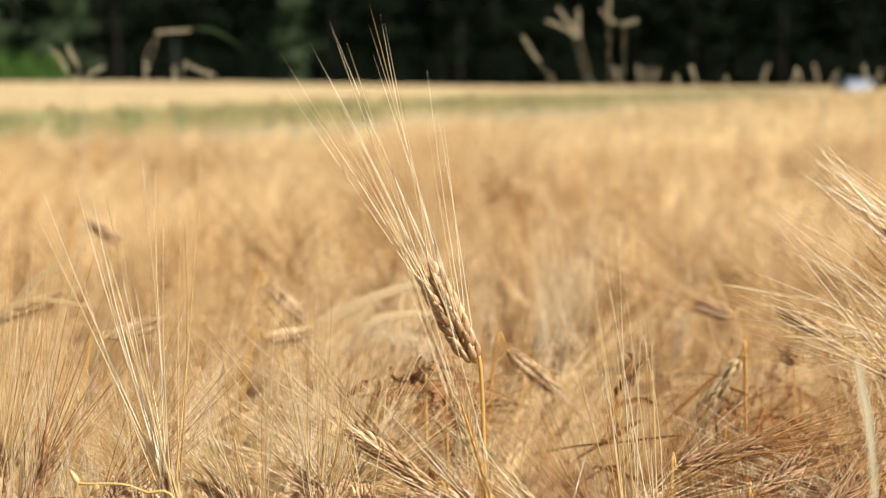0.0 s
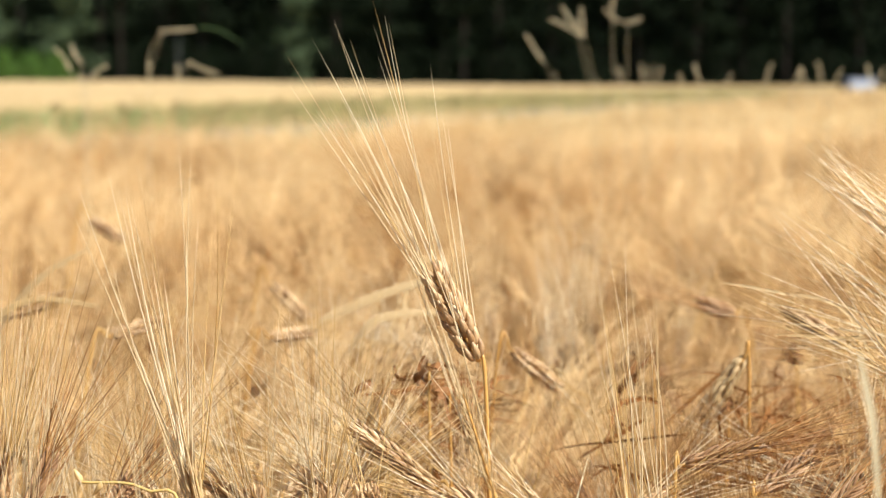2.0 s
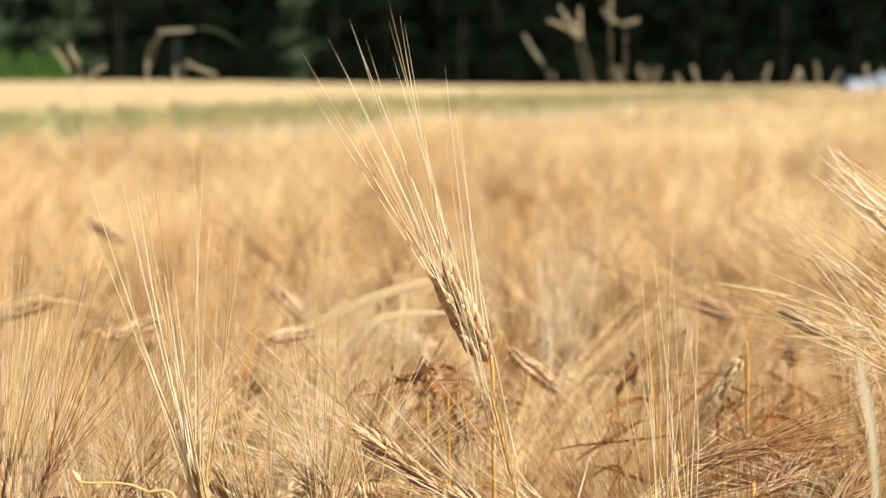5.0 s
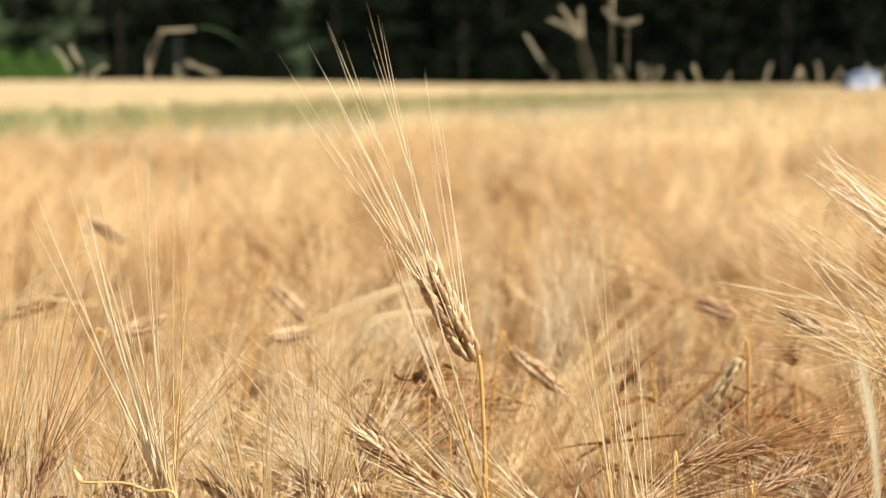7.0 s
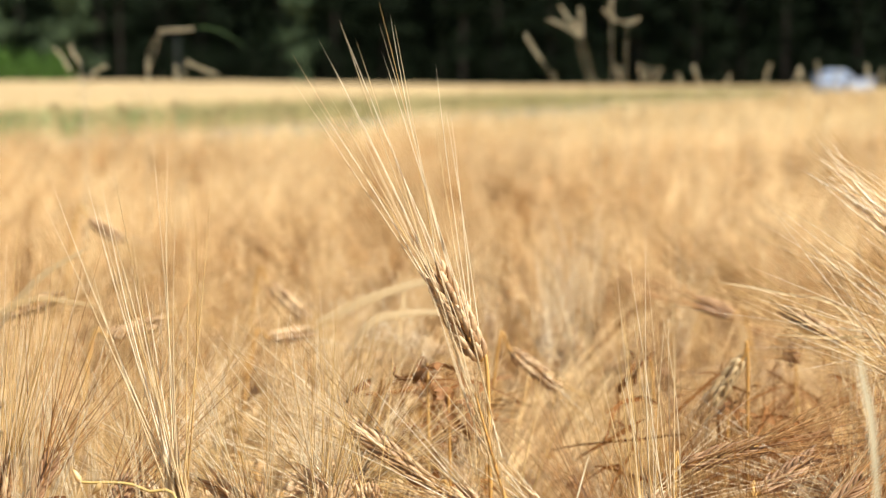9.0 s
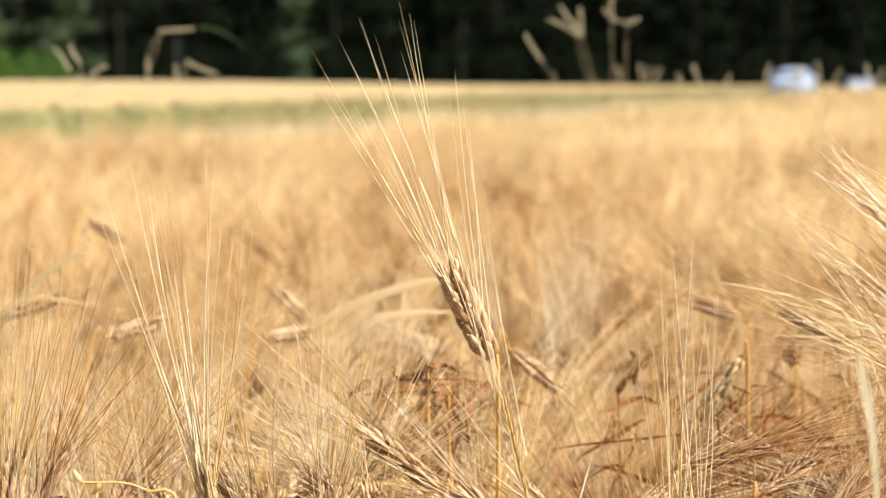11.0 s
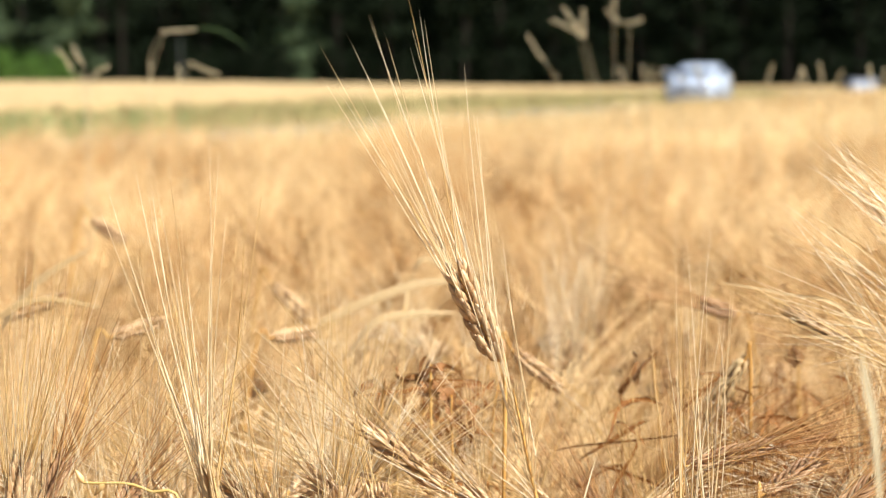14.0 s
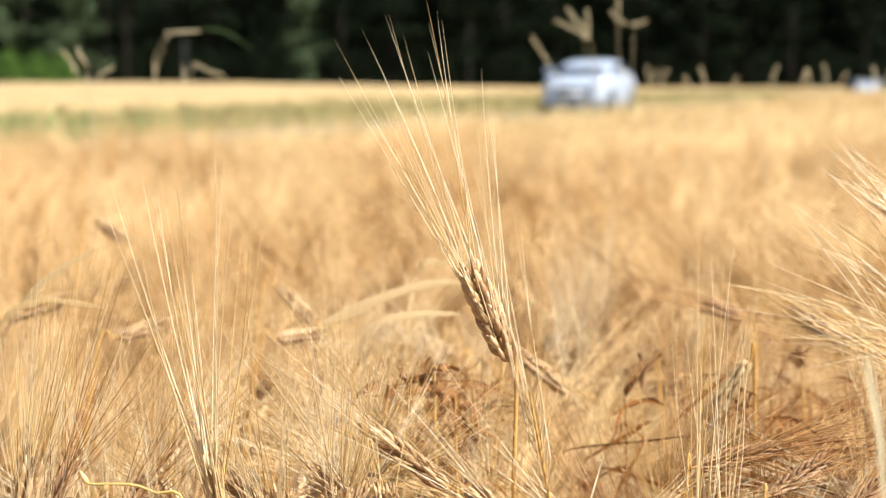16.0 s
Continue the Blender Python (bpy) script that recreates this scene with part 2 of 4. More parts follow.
def strip(name, off_a, off_b, z, mat, y0, y1, steps=80, cols=2, rough=0.0, seed=1):
    rng = np.random.default_rng(seed)
    ys = np.linspace(0, 1, steps) ** 2 * (y1 - y0) + y0
    grid = []
    for y in ys:
        for k in range(cols):
            off = off_a + (off_b - off_a) * k / (cols - 1)
            grid.append((ROAD_SLOPE * y - off, y, ground_z(ROAD_SLOPE * y - off, y) + z + rng.normal(0, 1) * rough))
    tris = []
    for i in range(steps - 1):
        for k in range(cols - 1):
            a = i * cols + k
            tris += [(a, a + cols, a + cols + 1), (a, a + cols + 1, a + 1)]
    return new(name, mesh_of(name, grid, tris, mat))


def build_ground():
    def lines(*ranges):
        return np.unique(np.concatenate([np.arange(*r) for r in ranges]))

    xs = lines((-900, -120, 60), (-120, 120, 6), (120, 901, 60))
    ys = lines((-900, -60, 60), (-60, 220, 5), (220, 901, 68))
    g = len(xs)
    verts = [(x, y, ground_z(x, y)) for y in ys for x in xs]
    tris = []
    for i in range(len(ys) - 1):
        for k in range(g - 1):
            a = i * g + k
            tris += [(a, a + 1, a + g + 1), (a, a + g + 1, a + g)]
    tagged(new("ground", mesh_of("ground", verts, tris, SOIL)), "dry brown field soil under the barley crop", "ground", kind="structure")
    tagged(strip("road", ROAD_IN, ROAD_OUT, 0.012, ROAD, -60, 320), "grey gravel farm road between two grain fields", "road", kind="structure")


def bake(templates, spots, rng, tilt=0.06, low=0.9, high=1.1, top=None):
    """Many plants from a few templates, each turned, leaned and scaled."""
    parts = []
    for x, y in spots:
        v, t = templates[rng.integers(len(templates))]
        swath = Vector((x * 1.1, y * 0.7, 0.5))
        a = 7.0 * noise.noise(swath * 0.9 + Vector((2, 9, 4))) + rng.normal(0, 0.75)
        c, s = math.cos(a), math.sin(a)
        k = rng.uniform(low, high) * (1 + 0.07 * noise.noise(swath * 1.4))
        lay_x, lay_y = 0.5 * noise.noise(swath), 0.2 * noise.noise(swath + Vector((7, 3, 1)))
        w = np.empty_like(v)
        w[:, 0] = (v[:, 0] * c - v[:, 1] * s)
        w[:, 1] = (v[:, 0] * s + v[:, 1] * c)
        w[:, 2] = v[:, 2]
        w *= k
        w[:, 0] += x + w[:, 2] ** 2 * (lay_x + rng.normal(0, tilt))
        w[:, 1] += y + w[:, 2] ** 2 * (lay_y + rng.normal(0, tilt))
        parts.append((w, t))
    return join(parts)


def random_head(rng, height, odds=(0.46, 0.36, 0.18)):
    """Ear base and tip of a plant that stands at the origin, upright or nodding."""
    nod = math.radians(rng.choice([rng.uniform(5, 45), rng.uniform(55, 105), rng.uniform(105, 150)], p=odds))
    d = np.array((math.sin(nod), 0, math.cos(nod)))
    base = np.array((0.05 + 0.06 * math.sin(nod), 0, height))
    return base, base + d * rng.uniform(0.045, 0.062)


def whole_plant(rng, height, fine, leaves=1, odds=None):
    base, tip = random_head(rng, height, odds or ((0.46, 0.36, 0.18) if fine == 2 else (0.38, 0.46, 0.16)))
    grains, awns = head_shape(base, tip, rng, rng.uniform(0.12, 0.17) * (1 if fine else 1.15), rng.uniform(9, 22), 0, 9 if fine >= 1 else 8, fine, 0.8)
    n = (9, 6, 4)[2 - fine]
    stem = [tube(stem_path(base, tip, rng, n, np.zeros(3)), np.linspace(0.0016, 0.0010, n) * (1 if fine else 1.5), 4 if fine == 2 else 3)]
    extra = []
    if fine == 0:
        extra = [kernel_shape(base, unit(tip - base), 0.06, 0.010, np.zeros(3), 4, 2)]
    blades = [leaf_shape(np.array((0, 0, height * rng.uniform(0.45, 0.85))), rng, rng.uniform(0.1, 0.2) * (1 if fine else 1.5), rng.uniform(0.5, 1.2), 5, (0.0055, 0.005, 0.0042)[fine]) for _ in range(leaves)]
    return grains + extra, awns, stem, blades


# Wind: how far the ears lean to the side, from gust to gust
GUST = [(0, 0.0), (0.5, -0.02), (1, -0.19), (1.5, -0.25), (2, 0.01), (2.5, 0.08), (3, 0.24), (3.5, 0.34), (4, 0.36), (4.7, 0.3), (5.5, 0.36),
        (6.3, 0.28), (6.5, 0.13), (7, -0.1), (7.5, -0.04), (8, 0.03), (8.5, 0.06), (9, 0.13), (9.7, 0.2), (10.5, 0.4), (11.3, 0.52), (11.5, 0.54),
        (12, 0.54), (12.5, 0.54), (13, 0.59), (13.5, 0.6), (14, 0.62), (14.5, 0.64), (15, 0.7), (15.5, 0.83), (16, 0.86)]
# The loose pale beard swings on its own, in degrees
BEARD_SWAY = [(0, 0), (0.5, -1.4), (1, 0.3), (1.5, -0.7), (2, 2.4), (2.5, 2.5), (3, 6.0), (3.5, 4.6), (4, 4.9), (5, 3.5), (6.3, 1.6), (7, -0.8),
              (7.5, 0), (8, 1), (8.5, 0), (9, 0.7), (10, 2.5), (11.3, 4.6), (12.5, 4.8), (13, 4.2), (14.5, 4.5), (16, 4.5)]
SWAY, BREEZE = [], []


def barley(base, tip, awn_len, cone, bias, sway, seed, label, pivot_drop=0.236, leaf=True, foot=None, plump=1.0, thick=0.00036, share=0.8, kink=1.0, pale=0.25, brown=False, rows=None):
    """A barley plant whose grains and awns are pieces of its head; the head leans in the wind about a point on the stem."""
    rng = np.random.default_rng(seed)
    base, tip = np.array(base), np.array(tip)
    path = stem_path(base, tip, rng, 26, foot, kink)
    origin = path[0].copy()
    plant = tagged(new("barley_plant"), label, "barley plant", "barley plants in the foreground")
    plant.location = origin
    cut = int(np.argmin(abs(path[:, 2] - (base[2] - pivot_drop)) + (np.arange(26) > 20) * 9))
    pivot = path[cut]
    radii = np.linspace(0.0019, 0.0011, 26)
    part("stem", tube(path[:cut + 1] - origin, radii[:cut + 1], 6), STEM, plant)
    upper = path[cut:]
    rachis = np.vstack((upper, base + (tip - base) * 0.5, tip))
    head = part("head", tube(rachis - pivot, list(radii[cut:]) + [0.0009, 0.0005], 6), STEM, plant, "golden straw bearing the ear")
    head.location = Vector(pivot - origin)
    grains, awns = head_shape(base - pivot, tip - pivot, rng, awn_len, cone, bias, 15, 2, plump, thick, share * 0.72)
    for g in grains:
        part("grain", g, DARK_KERNEL if brown else PALE_LEAF if pale > 0.85 else KERNEL, head)
    for a in awns:
        part("awn", a, BROWN_AWN if brown else PALE_AWN if rng.uniform() < pale else AWN, head)
    if leaf:
        part("leaf", leaf_shape(path[max(cut - 3, 2)] - origin, rng, 0.17, 1.0), LEAF, plant, "withered brown leaf")
    if sway:
        SWAY.append((head, Vector(pivot - origin), sway, rng.uniform(-0.12, 0.12), rows))
    return plant


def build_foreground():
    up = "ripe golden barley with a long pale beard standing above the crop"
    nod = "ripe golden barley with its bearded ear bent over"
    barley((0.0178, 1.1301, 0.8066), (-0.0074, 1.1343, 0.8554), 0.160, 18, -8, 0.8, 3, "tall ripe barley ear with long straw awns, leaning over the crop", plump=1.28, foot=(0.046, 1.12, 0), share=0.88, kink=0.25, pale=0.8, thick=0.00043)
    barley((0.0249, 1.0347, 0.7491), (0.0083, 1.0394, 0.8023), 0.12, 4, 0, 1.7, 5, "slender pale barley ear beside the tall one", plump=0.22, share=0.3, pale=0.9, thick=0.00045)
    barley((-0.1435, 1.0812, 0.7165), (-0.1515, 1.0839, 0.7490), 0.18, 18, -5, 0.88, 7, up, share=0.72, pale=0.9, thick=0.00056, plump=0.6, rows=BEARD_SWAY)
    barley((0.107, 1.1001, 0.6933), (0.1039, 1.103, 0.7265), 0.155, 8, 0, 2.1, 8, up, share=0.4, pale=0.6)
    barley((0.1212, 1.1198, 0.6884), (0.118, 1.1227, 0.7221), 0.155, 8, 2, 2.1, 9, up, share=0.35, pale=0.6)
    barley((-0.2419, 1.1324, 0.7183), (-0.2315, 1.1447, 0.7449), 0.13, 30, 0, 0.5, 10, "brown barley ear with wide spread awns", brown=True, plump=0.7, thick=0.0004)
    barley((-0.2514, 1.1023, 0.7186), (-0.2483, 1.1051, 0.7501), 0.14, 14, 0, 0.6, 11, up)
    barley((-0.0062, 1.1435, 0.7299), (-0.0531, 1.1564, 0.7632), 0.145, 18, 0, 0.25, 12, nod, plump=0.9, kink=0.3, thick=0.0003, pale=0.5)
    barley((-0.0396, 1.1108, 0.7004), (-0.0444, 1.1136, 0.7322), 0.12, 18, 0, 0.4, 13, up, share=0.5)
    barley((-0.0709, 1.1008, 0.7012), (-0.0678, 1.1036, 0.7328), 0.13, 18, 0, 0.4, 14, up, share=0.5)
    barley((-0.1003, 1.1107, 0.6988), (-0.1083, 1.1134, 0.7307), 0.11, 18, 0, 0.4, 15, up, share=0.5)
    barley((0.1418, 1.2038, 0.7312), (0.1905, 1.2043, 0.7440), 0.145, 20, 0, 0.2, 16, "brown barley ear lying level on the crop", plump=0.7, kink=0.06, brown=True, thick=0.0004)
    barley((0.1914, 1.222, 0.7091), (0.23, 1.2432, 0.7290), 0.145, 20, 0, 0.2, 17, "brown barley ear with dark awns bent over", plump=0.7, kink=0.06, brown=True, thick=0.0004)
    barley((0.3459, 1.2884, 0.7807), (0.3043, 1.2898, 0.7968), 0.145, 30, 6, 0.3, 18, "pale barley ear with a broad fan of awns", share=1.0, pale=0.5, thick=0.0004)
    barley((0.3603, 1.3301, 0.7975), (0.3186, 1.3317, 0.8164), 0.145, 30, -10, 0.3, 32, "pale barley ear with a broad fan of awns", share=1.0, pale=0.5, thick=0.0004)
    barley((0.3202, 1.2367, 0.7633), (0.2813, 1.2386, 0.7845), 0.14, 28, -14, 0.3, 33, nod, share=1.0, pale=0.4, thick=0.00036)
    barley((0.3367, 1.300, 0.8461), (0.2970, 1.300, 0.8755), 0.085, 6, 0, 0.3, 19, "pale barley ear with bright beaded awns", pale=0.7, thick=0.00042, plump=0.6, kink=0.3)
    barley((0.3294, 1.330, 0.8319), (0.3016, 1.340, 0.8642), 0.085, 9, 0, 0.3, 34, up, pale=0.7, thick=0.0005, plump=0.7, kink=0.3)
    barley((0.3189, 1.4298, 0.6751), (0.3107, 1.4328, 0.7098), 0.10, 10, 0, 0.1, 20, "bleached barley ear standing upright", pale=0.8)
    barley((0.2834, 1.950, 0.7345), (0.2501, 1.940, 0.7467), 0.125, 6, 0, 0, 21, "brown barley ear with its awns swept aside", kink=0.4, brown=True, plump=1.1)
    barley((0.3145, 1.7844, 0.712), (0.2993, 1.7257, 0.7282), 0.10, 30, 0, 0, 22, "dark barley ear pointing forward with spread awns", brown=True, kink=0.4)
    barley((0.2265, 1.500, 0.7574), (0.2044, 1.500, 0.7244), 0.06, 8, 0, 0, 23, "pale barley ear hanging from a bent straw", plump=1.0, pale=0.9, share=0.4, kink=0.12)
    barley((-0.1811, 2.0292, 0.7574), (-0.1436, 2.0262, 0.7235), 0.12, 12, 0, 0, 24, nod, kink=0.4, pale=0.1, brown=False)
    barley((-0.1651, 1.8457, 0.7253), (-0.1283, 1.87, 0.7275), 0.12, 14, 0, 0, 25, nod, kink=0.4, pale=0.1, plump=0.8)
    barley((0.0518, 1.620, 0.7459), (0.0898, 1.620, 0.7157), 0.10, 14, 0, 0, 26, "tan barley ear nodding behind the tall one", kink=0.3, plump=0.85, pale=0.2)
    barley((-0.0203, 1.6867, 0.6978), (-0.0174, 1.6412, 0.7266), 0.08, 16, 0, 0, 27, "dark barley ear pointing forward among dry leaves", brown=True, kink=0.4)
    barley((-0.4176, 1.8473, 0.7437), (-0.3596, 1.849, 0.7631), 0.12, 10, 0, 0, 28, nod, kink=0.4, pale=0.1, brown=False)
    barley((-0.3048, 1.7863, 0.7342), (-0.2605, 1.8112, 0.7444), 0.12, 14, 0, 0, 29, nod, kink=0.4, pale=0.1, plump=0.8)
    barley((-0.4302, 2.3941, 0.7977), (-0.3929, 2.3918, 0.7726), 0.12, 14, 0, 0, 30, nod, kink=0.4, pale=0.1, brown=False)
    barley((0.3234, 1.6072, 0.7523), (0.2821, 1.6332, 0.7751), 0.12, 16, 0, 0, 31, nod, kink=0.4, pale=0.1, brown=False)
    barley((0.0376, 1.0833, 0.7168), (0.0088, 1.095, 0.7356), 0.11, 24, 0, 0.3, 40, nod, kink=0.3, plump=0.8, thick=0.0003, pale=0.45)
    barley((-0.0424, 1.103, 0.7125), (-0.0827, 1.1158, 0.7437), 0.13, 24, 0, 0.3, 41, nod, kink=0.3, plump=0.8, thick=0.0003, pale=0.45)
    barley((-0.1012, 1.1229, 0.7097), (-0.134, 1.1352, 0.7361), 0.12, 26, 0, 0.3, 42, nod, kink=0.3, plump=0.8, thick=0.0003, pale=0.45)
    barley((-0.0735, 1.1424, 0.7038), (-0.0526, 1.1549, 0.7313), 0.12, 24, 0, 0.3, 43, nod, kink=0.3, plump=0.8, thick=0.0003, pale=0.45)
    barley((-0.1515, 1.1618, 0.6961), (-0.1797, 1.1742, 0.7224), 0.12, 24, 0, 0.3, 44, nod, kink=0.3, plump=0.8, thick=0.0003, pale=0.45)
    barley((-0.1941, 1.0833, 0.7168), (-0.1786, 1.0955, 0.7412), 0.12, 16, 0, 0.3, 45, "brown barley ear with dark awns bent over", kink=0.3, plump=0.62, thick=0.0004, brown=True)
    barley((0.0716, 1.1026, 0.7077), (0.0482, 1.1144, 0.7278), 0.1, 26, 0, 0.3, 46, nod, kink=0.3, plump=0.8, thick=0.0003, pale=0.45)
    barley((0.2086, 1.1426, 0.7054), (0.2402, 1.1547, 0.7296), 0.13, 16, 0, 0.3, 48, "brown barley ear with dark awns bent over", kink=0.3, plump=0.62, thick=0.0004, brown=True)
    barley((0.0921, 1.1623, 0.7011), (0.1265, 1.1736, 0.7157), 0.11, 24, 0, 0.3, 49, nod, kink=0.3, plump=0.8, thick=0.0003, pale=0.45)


def build_near_plants():
    """Single plants round the tall ear, each with stem, leaf, ear and beard."""
    rng = np.random.default_rng(41)
    made = []
    for i in range(24):
        low, high, odds = (0.54, 0.63, None) if i < 12 else (0.60, 0.675, (0.3, 0.6, 0.1))
        grains, awns, stem, blades = whole_plant(rng, rng.uniform(low, high), 2, 2, odds)
        plant = tagged(new("barley_plant"), "ripe straw-coloured barley plant in the dense crop", "barley plant", "barley plants in the crop")
        part("stem", stem[0], STEM, plant)
        for b in blades:
            part("leaf", b, LEAF, plant)
        tawny = i % 4 == 1
        if tawny:
            tagged(plant, "tawny brown barley plant in the dense crop")
        ear = part("ear", join(grains), DARK_KERNEL if tawny else KERNEL, plant)
        part("beard", join(awns), BROWN_AWN if tawny else PALE_AWN if i % 2 == 0 else AWN, ear, "long fine straw awns")
        made.append(plant)
    used = []
    for i in range(299):
        y = 1.05 + 1.2 * (i / 189) ** 0.8 if i < 190 else rng.uniform(1.04, 1.42)
        x = rng.uniform(-1, 1) * (0.235 * y + 0.05)
        if y < 1.6 and 0.02 < x / y < 0.15 and rng.uniform() < 0.9:
            y += 0.85
        lean = 6 if i < 190 else 9
        m = pose(x, y, 0, rng.normal(0, 5), rng.normal(0, lean), rng.uniform(0, 360))
        kind = made[rng.integers(12) + (0 if i < 190 else 12)]
        if x < 0.08 * y and made.index(kind) % 4 == 1:
            kind = made[made.index(kind) + 1]
        # more brown plants on the right, their colour also standing in for dark gaps
        if i >= 190 and x > 0.08 * y and rng.uniform() < 0.6:
            kind = made[13 + 4 * int(rng.integers(3))]
        if kind not in used:
            used.append(kind)
            kind.matrix_basis = m
        else:
            kind = copy_thing(kind, m)
        if i >= 190:
            BREEZE.append((kind, m, rng.uniform(0.04, 0.16)))


def build_field():
    rng = np.random.default_rng(77)

    def templates(fine, n, leaves, low, high):
        out = []
        for _ in range(n):
            g, a, s, b = whole_plant(rng, rng.uniform(low, high), fine, leaves)
            out.append(join(g + a + s + b))
        return out

    def spots(n, y0, y1, margin, power=1.0):
        out = []
        while len(out) < n:
            y = y0 + (y1 - y0) * rng.uniform() ** power
            x = rng.uniform(-1, 1) * (0.24 * y1 + margin)
            if abs(x) < 0.24 * y + margin and x > ROAD_SLOPE * y - NEAR_EDGE:
                out.append((x, y))
        return out

    near = bake(templates(1, 20, 2, 0.53, 0.63), spots(850, 1.5, 3.4, 0.15), rng, 0.16, 0.92, 1.06)
    tagged(new("barley_crop", mesh_of("barley_crop", *near, CROP)), "dense ripe golden barley", "crop", kind="stuff")
    middle = bake(templates(0, 16, 1, 0.54, 0.62), spots(7400, 3.0, 9.5, 0.4), rng, 0.2, 0.92, 1.05)
    tagged(new("barley_crop", mesh_of("barley_crop", *middle, CROP)), "dense ripe golden barley further into the field", "crop", kind="stuff")
    edge = bake(templates(0, 10, 0, 0.51, 0.57), spots(3600, 9.0, 16.0, 0.6), rng, 0.1, 0.93, 1.05)
    tagged(new("barley_crop", mesh_of("barley_crop", *edge, GLARE_STRAW)), "ripe golden barley near the grass verge", "crop", kind="stuff")
    ring = []
    while len(ring) < 6500:
        x, y = rng.uniform(-5, 6), rng.uniform(-4, 8)
        if x > ROAD_SLOPE * y - NEAR_EDGE and (abs(x) > 0.25 * max(y, 0) + 0.15 or y < 0.82):
            ring.append((x, y))
    around = bake(templates(0, 10, 1, 0.54, 0.62), ring, rng, 0.15, 0.92, 1.05)
    tagged(new("barley_crop", mesh_of("barley_crop", *around, CROP)), "ripe golden barley on both sides", "crop", kind="stuff")
    far = bake(templates(0, 10, 0, 0.50, 0.57), spots(6500, 15.0, 56.0, 0.6, 1.2), rng, 0.1, 0.93, 1.05)
    tagged(new("barley_crop", mesh_of("barley_crop", *far, GLARE_STRAW)), "ripe golden barley stretching to the road", "crop", kind="stuff")


def build_canopy():
    """The closed mass of straw under the ears, and the field beyond the road."""
    rng = np.random.default_rng(9)

    def sheet(name, inside, xs, ys, z, rough, mat, label):
        verts, index, tris = [], {}, []
        for i, y in enumerate(ys):
            for k, x in enumerate(xs):
                if inside(x, y):
                    index[i, k] = len(verts)
                    n = noise.noise((x * 1.7, y * 1.7, 3.0)) + 0.6 * noise.noise((x * 6, y * 6, 1.0))
                    verts.append((x + rng.normal(0, 0.02), y + rng.normal(0, 0.02), ground_z(x, y) + z + rough * n + rng.normal(0, rough * 0.5)))
        for (i, k), a in index.items():
            if not all((i + p, k + q) in index for p, q in ((1, 0), (-1, 0), (0, 1), (0, -1))):
                verts[a] = (verts[a][0], verts[a][1], ground_z(verts[a][0], verts[a][1]) + 0.01)
            if (i + 1, k) in index and (i, k + 1) in index and (i + 1, k + 1) in index:
                b, c, d = index[i, k + 1], index[i + 1, k + 1], index[i + 1, k]
                tris += [(a, b, c), (a, c, d)]
        tagged(new(name, mesh_of(name, verts, tris, mat, False)), label, "crop", kind="stuff")

    def near_side(x, y):
        standing = -0.5 < y < 2.6 and abs(x) < 0.32 * max(y, 0) + 0.9
        return x > ROAD_SLOPE * y - NEAR_EDGE and not standing

    ys = np.concatenate((np.arange(-25, 2.4, 0.3), np.arange(2.4, 12, 0.13), np.arange(12, 120, 0.6)))
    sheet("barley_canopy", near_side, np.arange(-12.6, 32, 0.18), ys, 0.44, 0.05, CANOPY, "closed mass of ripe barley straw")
    far_y = np.concatenate((np.arange(-25, 80, 0.8), np.arange(80, 165, 2.5)))
    sheet("far_grain_canopy", lambda x, y: x < ROAD_SLOPE * y - FAR_EDGE and x > -0.45 * y - 45, np.arange(-120, 45, 0.8), far_y, 0.44, 0.04, FAR_CROP,
          "ripe grain field beyond the road")
    sheet("far_grain_canopy", lambda x, y: x > 29.6 and x > ROAD_SLOPE * y - NEAR_EDGE, np.arange(29.6, 95, 0.8), far_y, 0.5, 0.05, FAR_CROP,
          "ripe grain field on the near side of the road")


def blades(rng, spots, height, width, lean=0.35):
    n = len(spots)
    spots = np.asarray(spots)
    az = rng.uniform(0, 2 * math.pi, n)
    h = height * rng.uniform(0.6, 1.15, n)
    dx, dy = np.cos(az), np.sin(az)
    bend = rng.uniform(0, lean, n) * h
    w = width * rng.uniform(0.7, 1.3, n)
    face = rng.uniform(0, 2 * math.pi, n)
    ax, ay = np.cos(face) * w, np.sin(face) * w
    v = np.zeros((n, 5, 3))
    base = np.array([ground_z(*p) for p in spots])
    for k, (fz, fw, fb) in enumerate(((0, 1, 0), (0, -1, 0), (0.6, 0.8, 0.35), (0.6, -0.8, 0.35), (1, 0, 1))):
        v[:, k, 0] = spots[:, 0] + ax * fw + dx * bend * fb
        v[:, k, 1] = spots[:, 1] + ay * fw + dy * bend * fb
        v[:, k, 2] = h * fz + base
    t = np.array(((0, 1, 3), (0, 3, 2), (2, 3, 4)))
    tris = (np.arange(n)[:, None, None] * 5 + t[None]).reshape(-1, 3)
    return v.reshape(-1, 3), tris


